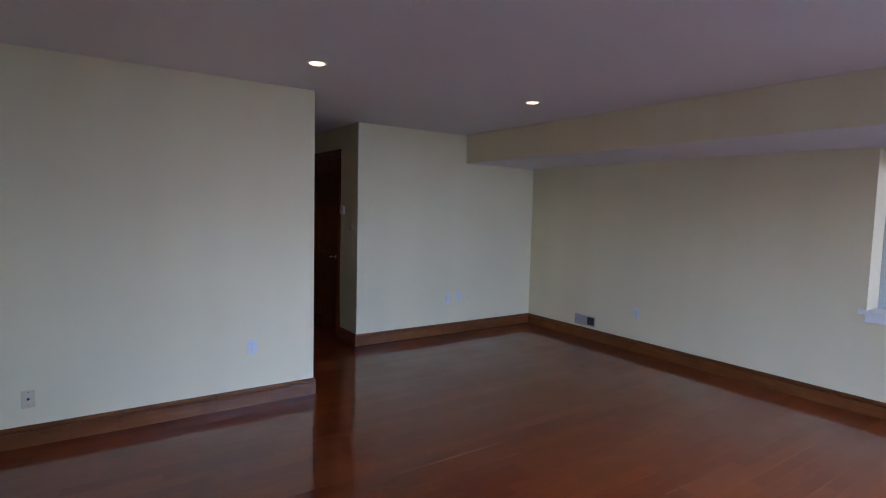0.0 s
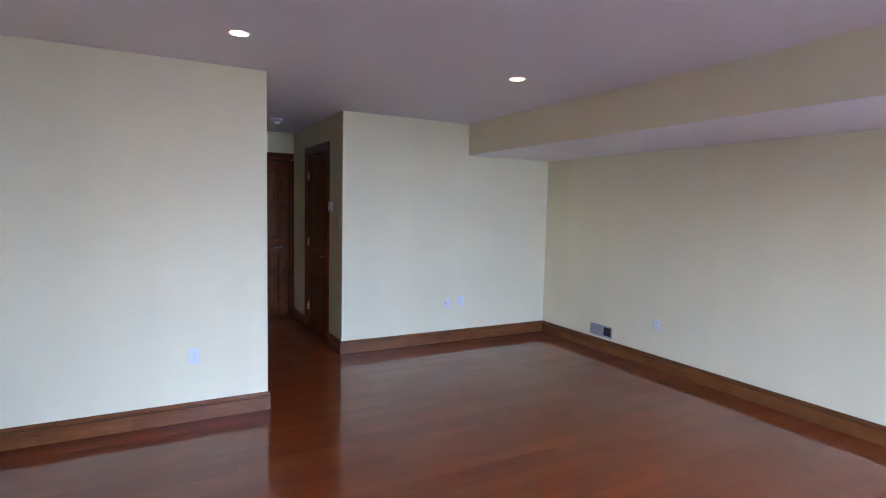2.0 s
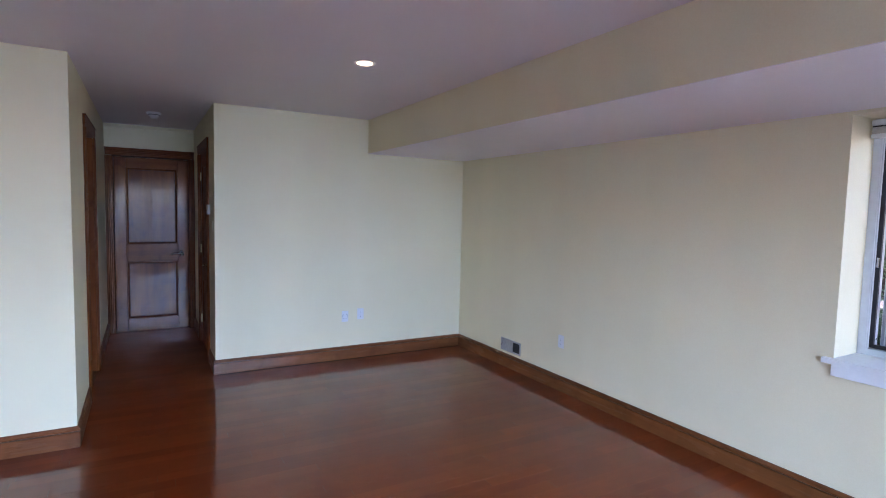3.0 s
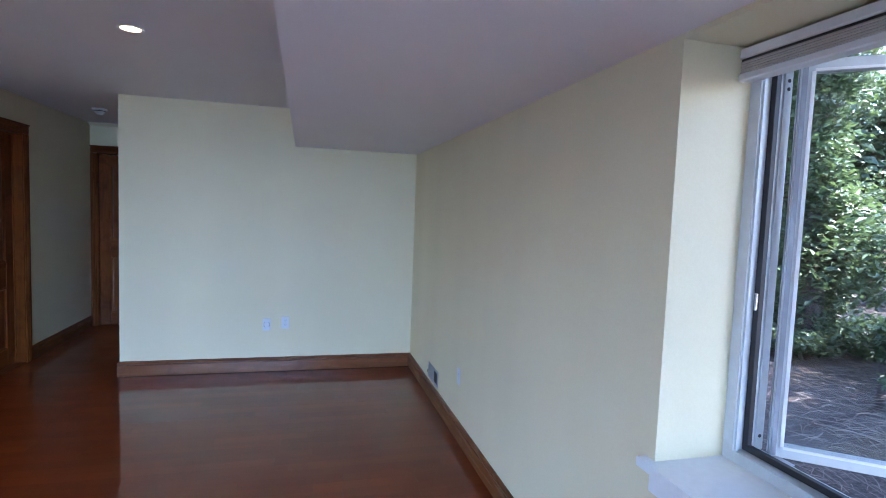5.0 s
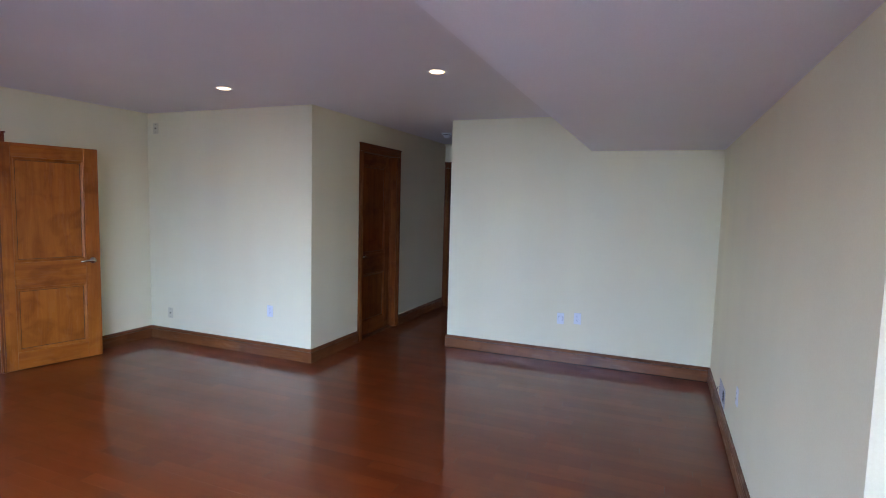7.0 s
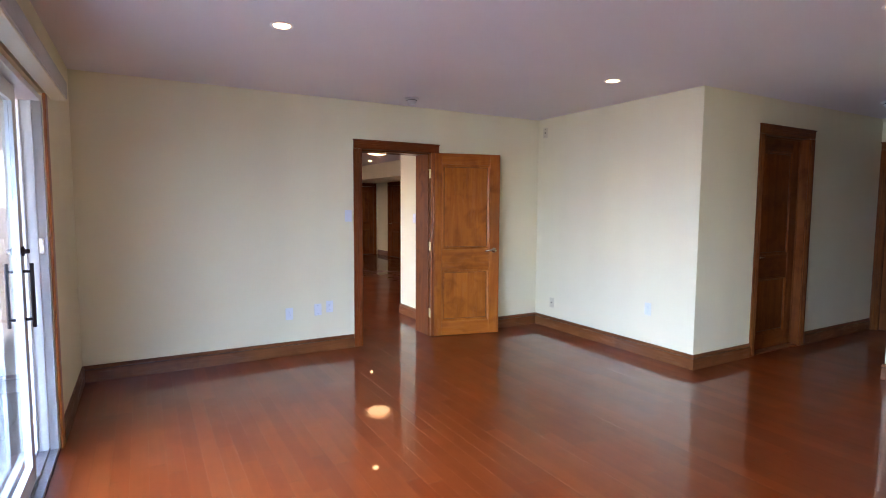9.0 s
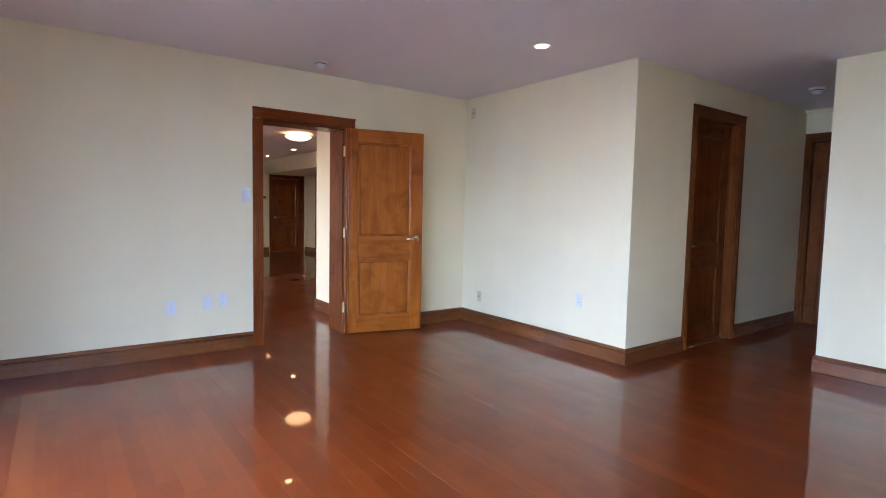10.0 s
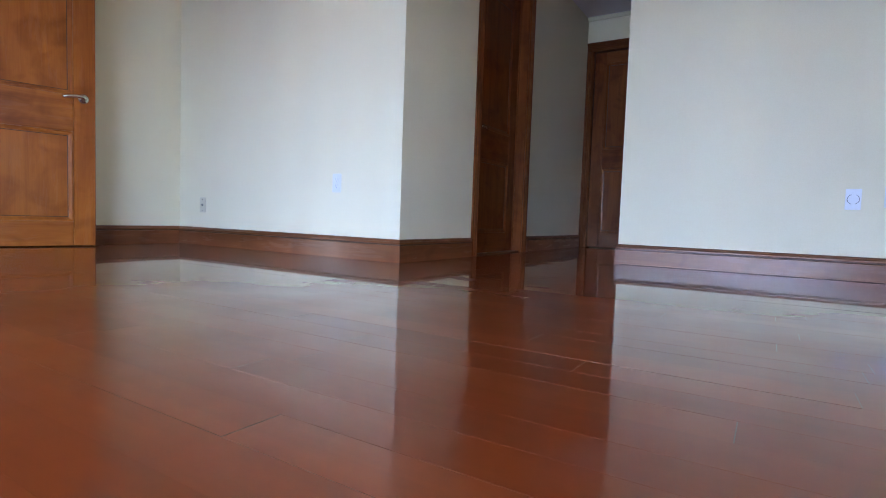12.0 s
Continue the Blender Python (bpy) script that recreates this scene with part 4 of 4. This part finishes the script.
for x, y, r, hh in ((11.7, 1.8, 0.9, 0.45), (13.2, 3.6, 1.0, 0.6), (13.6, 5.4, 1.6, 0.75), (9.6, 6.2, 1.1, 1.0),
                    (15.5, 8.5, 1.8, 1.2), (17.5, 4.5, 1.8, 1.2), (12.5, 9.5, 1.6, 1.1), (9.5, 9.5, 1.5, 1.2),
                    (11.4, 0.0, 1.0, 0.7), (10.9, -0.9, 0.8, 0.6), (11.1, 1.35, 0.6, 0.35), (22.5, -6.0, 1.5, 1.8), (22.3, -3.6, 1.6, 2.0), (22.6, -1.2, 1.5, 1.7), (22.2, 1.1, 1.5, 1.9)):
    shrub(x, y, r, hh, 2600)
spots = []
for k in range(70):
    a = radians(14 + 84 * k / 69)
    r = rng.uniform(84, 96)
    for z in (1.5, 7.0, 13.0, 19.0):
        spots.append(((6 + r * math.cos(a), -2 + r * math.sin(a), z + rng.uniform(-1, 1)), (4.6, 4.6, 4.2)))
me = leaves_mesh(spots, 42000, 0.8)
me.materials.append(LEAF)
tagged(new("far_woods", me), "dark evergreen woods beyond the yard", "woods", kind="stuff")
vs, fs = [], []
for _ in range(7000):
    x, y = rng.uniform(6.4, 12.0), rng.uniform(-5.0, 5.0)
    a, L, r = rng.uniform(0, 3.14), rng.uniform(0.05, 0.4), rng.uniform(0.001, 0.0035)
    p, bend = Vector((x, y, GZ + r + 0.002)), rng.uniform(-0.5, 0.5)
    ring = []
    for i in range(4):
        d = Vector((math.cos(a + bend * i / 3), math.sin(a + bend * i / 3), 0))
        c = p + d * (L * i / 3) + Vector((0, 0, 0.02 * math.sin(i)))
        s = Vector((-d.y, d.x, 0)) * r
        k = len(vs)
        vs += [c + s, c + Vector((0, 0, r * 1.4)), c - s]
        ring.append(k)
    for k, q in zip(ring, ring[1:]):
        fs += [(k, k + 1, q + 1, q), (k + 1, k + 2, q + 2, q + 1)]
me = bpy.data.meshes.new("twigs")
me.from_pydata([tuple(v) for v in vs], [], fs)
me.materials.append(TWIG)
tagged(new("twigs", me), "dry fallen twigs scattered over the mulch", "twigs", kind="stuff")
ROADM = plain("pale_gravel", (0.26, 0.25, 0.235), 0.9, grain=0.25, scale=6)
bm = box(24, 36, -90, 90, GZ - 0.05, GZ + 0.02)
tagged(to_object("road", bm, ROADM), "pale sunlit gravel road beyond the trees", "road", kind="structure")
# a pale house and its hedge across the road
SIDING = plain("pale_turquoise_siding", (0.11, 0.25, 0.28), 0.7, grain=0.06, scale=3)
MASON = plain("white_masonry", (0.30, 0.30, 0.30), 0.8, grain=0.06, scale=3)
ROOF = plain("grey_shingle", (0.12, 0.12, 0.13), 0.9, grain=0.3, scale=4)
hs = empty("house", pose(52, 43, GZ), label="pale turquoise house with a white ground floor", category="house")
part("ground_floor", box(0, 9, 0, 34, 0, 3.2), MASON, hs, "white masonry ground floor")
part("wall", box(0.02, 8.98, 0.02, 33.98, 3.2, 6.8), SIDING, hs)
bm = bmesh.new()
rv = [bm.verts.new(p) for p in ((-0.5, -0.5, 6.8), (9.5, -0.5, 6.8), (9.5, 34.5, 6.8), (-0.5, 34.5, 6.8), (4.5, -0.5, 9.2), (4.5, 34.5, 9.2))]
for f in ((0, 1, 4), (1, 2, 5, 4), (2, 3, 5), (3, 0, 4, 5), (3, 2, 1, 0)):
    bm.faces.new([rv[i] for i in f])
part("roof", bm, ROOF, hs)
for k in range(8):
    wy = 2 + 4 * k
    w = part("window", box(-0.02, 0.05, wy, wy + 1.3, 4.2, 5.9), MASON, hs)
    part("pane", box(-0.03, -0.021, wy + 0.1, wy + 1.2, 4.3, 5.8), SLOT, w)
spots = [((44 + rng.uniform(-1, 1), 22 + 1.5 * k, 0.5 + rng.uniform(0, 0.5)), (1.4, 1.4, 0.8)) for k in range(40)]
me = leaves_mesh(spots, 9000, 0.22)
me.materials.append(LEAF)
tagged(new("hedge", me), "dark clipped hedge along the road", "hedge", kind="stuff")
# deck outside the sliding door
dk = tagged(new("deck"), "dark grey deck outside the patio door", "deck", kind="structure")
for k in range(20):
    part("plank", box(-3.0, 6.2, YS - 0.215 - 0.14 * (k + 1) + 0.006, YS - 0.215 - 0.14 * k, GZ + 0.03, -0.03, 0.004), DECK, dk)

# ---- floor boards, last ----
PW, PT = 0.0905, 0.020
rngf = random.Random(11)
board_mesh = {}


def board(length):
    key = round(length, 2)
    if key not in board_mesh:
        w, c, g, ce = PW / 2 - 0.0001, 0.0002, 0.00008, 0.0007
        a, b = g, key - g
        vs = [(a, -w, -PT), (b, -w, -PT), (b, w, -PT), (a, w, -PT),
              (a, -w, -c), (b, -w, -c), (b, w, -c), (a, w, -c),
              (a + ce, -w + c, 0), (b - ce, -w + c, 0), (b - ce, w - c, 0), (a + ce, w - c, 0)]
        fs = [(0, 1, 5, 4), (1, 2, 6, 5), (2, 3, 7, 6), (3, 0, 4, 7), (4, 5, 9, 8), (5, 6, 10, 9), (6, 7, 11, 10), (7, 4, 8, 11), (8, 9, 10, 11)]
        me = bpy.data.meshes.new("plank")
        me.from_pydata(vs, [], fs)
        me.materials.append(FLOOR)
        me.materials.append(GROOVE)
        for i in (0, 1, 2, 3, 5, 7):
            me.polygons[i].material_index = 1
        board_mesh[key] = me
    return board_mesh[key]


def rows_of(xa, xb, y):
    out, x = [], xa
    first = True
    while x < xb - 0.01:
        L = rngf.choice((0.45, 0.6, 0.75, 0.9, 1.05, 1.2, 1.5))
        if first:
            L *= rngf.uniform(0.35, 1.0)
            first = False
        L = round(min(L, xb - x), 2)
        if xb - x - L < 0.2:
            L = round(xb - x, 2)
        out.append((x, y, L))
        x += L
        if L <= 0:
            break
    return out


floor_ob = tagged(new("floor"), "glossy red-brown hardwood strip floor", "floor", kind="structure")
far_rows = []
ny = int(round((YH + 0.1 - YS + 0.05) / PW))
near = []
for i in range(ny + 1):
    y = YS + PW * (i + 0.5)
    if y > YH + 0.12:
        break
    if y < 0.0:
        xa, xb = (-TE, XW) if -2.33 < y < -1.45 else (0.0, XW)
    elif y < YF:
        xa, xb = XL - (0.12 if 0.9 < y < 1.8 else 0.0), XW
    else:
        xa, xb = XL - (0.12 if y < 1.8 else 0.0), XF + 0.03
    near += rows_of(xa, xb, y)
for i in range(80):
    y = YS + PW * (i + 0.5)
    if y < 2.0:
        far_rows += rows_of(NX, -TE if y < -1.2 else NR, y)
near.sort(key=lambda r: (r[0] + r[2] / 2 - 3.0) ** 2 + (r[1] + 1.4) ** 2)
for x, y, L in near[:300]:
    ob = new("plank", board(L))
    ob.location = (x, y, 0)
    ob.rotation_euler = (rngf.gauss(0, 0.0014), rngf.gauss(0, 0.0002), 0)
    ob.parent = floor_ob


def joined(name, rows, label):
    vs, fs, ms = [], [], []
    for x, y, L in rows:
        me, k = board(L), len(vs)
        tilt = rngf.gauss(0, 0.0014)
        vs += [(v.co.x + x, v.co.y + y, v.co.z + v.co.y * tilt) for v in me.vertices]
        fs += [tuple(k + i for i in p.vertices) for p in me.polygons]
        ms += [p.material_index for p in me.polygons]
    me = bpy.data.meshes.new(name)
    me.from_pydata(vs, [], fs)
    me.materials.append(FLOOR)
    me.materials.append(GROOVE)
    me.polygons.foreach_set("material_index", ms)
    ob = tagged(new(name, me), label, kind="stuff")
    ob.parent = floor_ob


joined("planks", near[300:], "glossy red-brown floor boards along the room's edges")
joined("planks_next_room", far_rows, "glossy red-brown floor boards of the adjoining room")
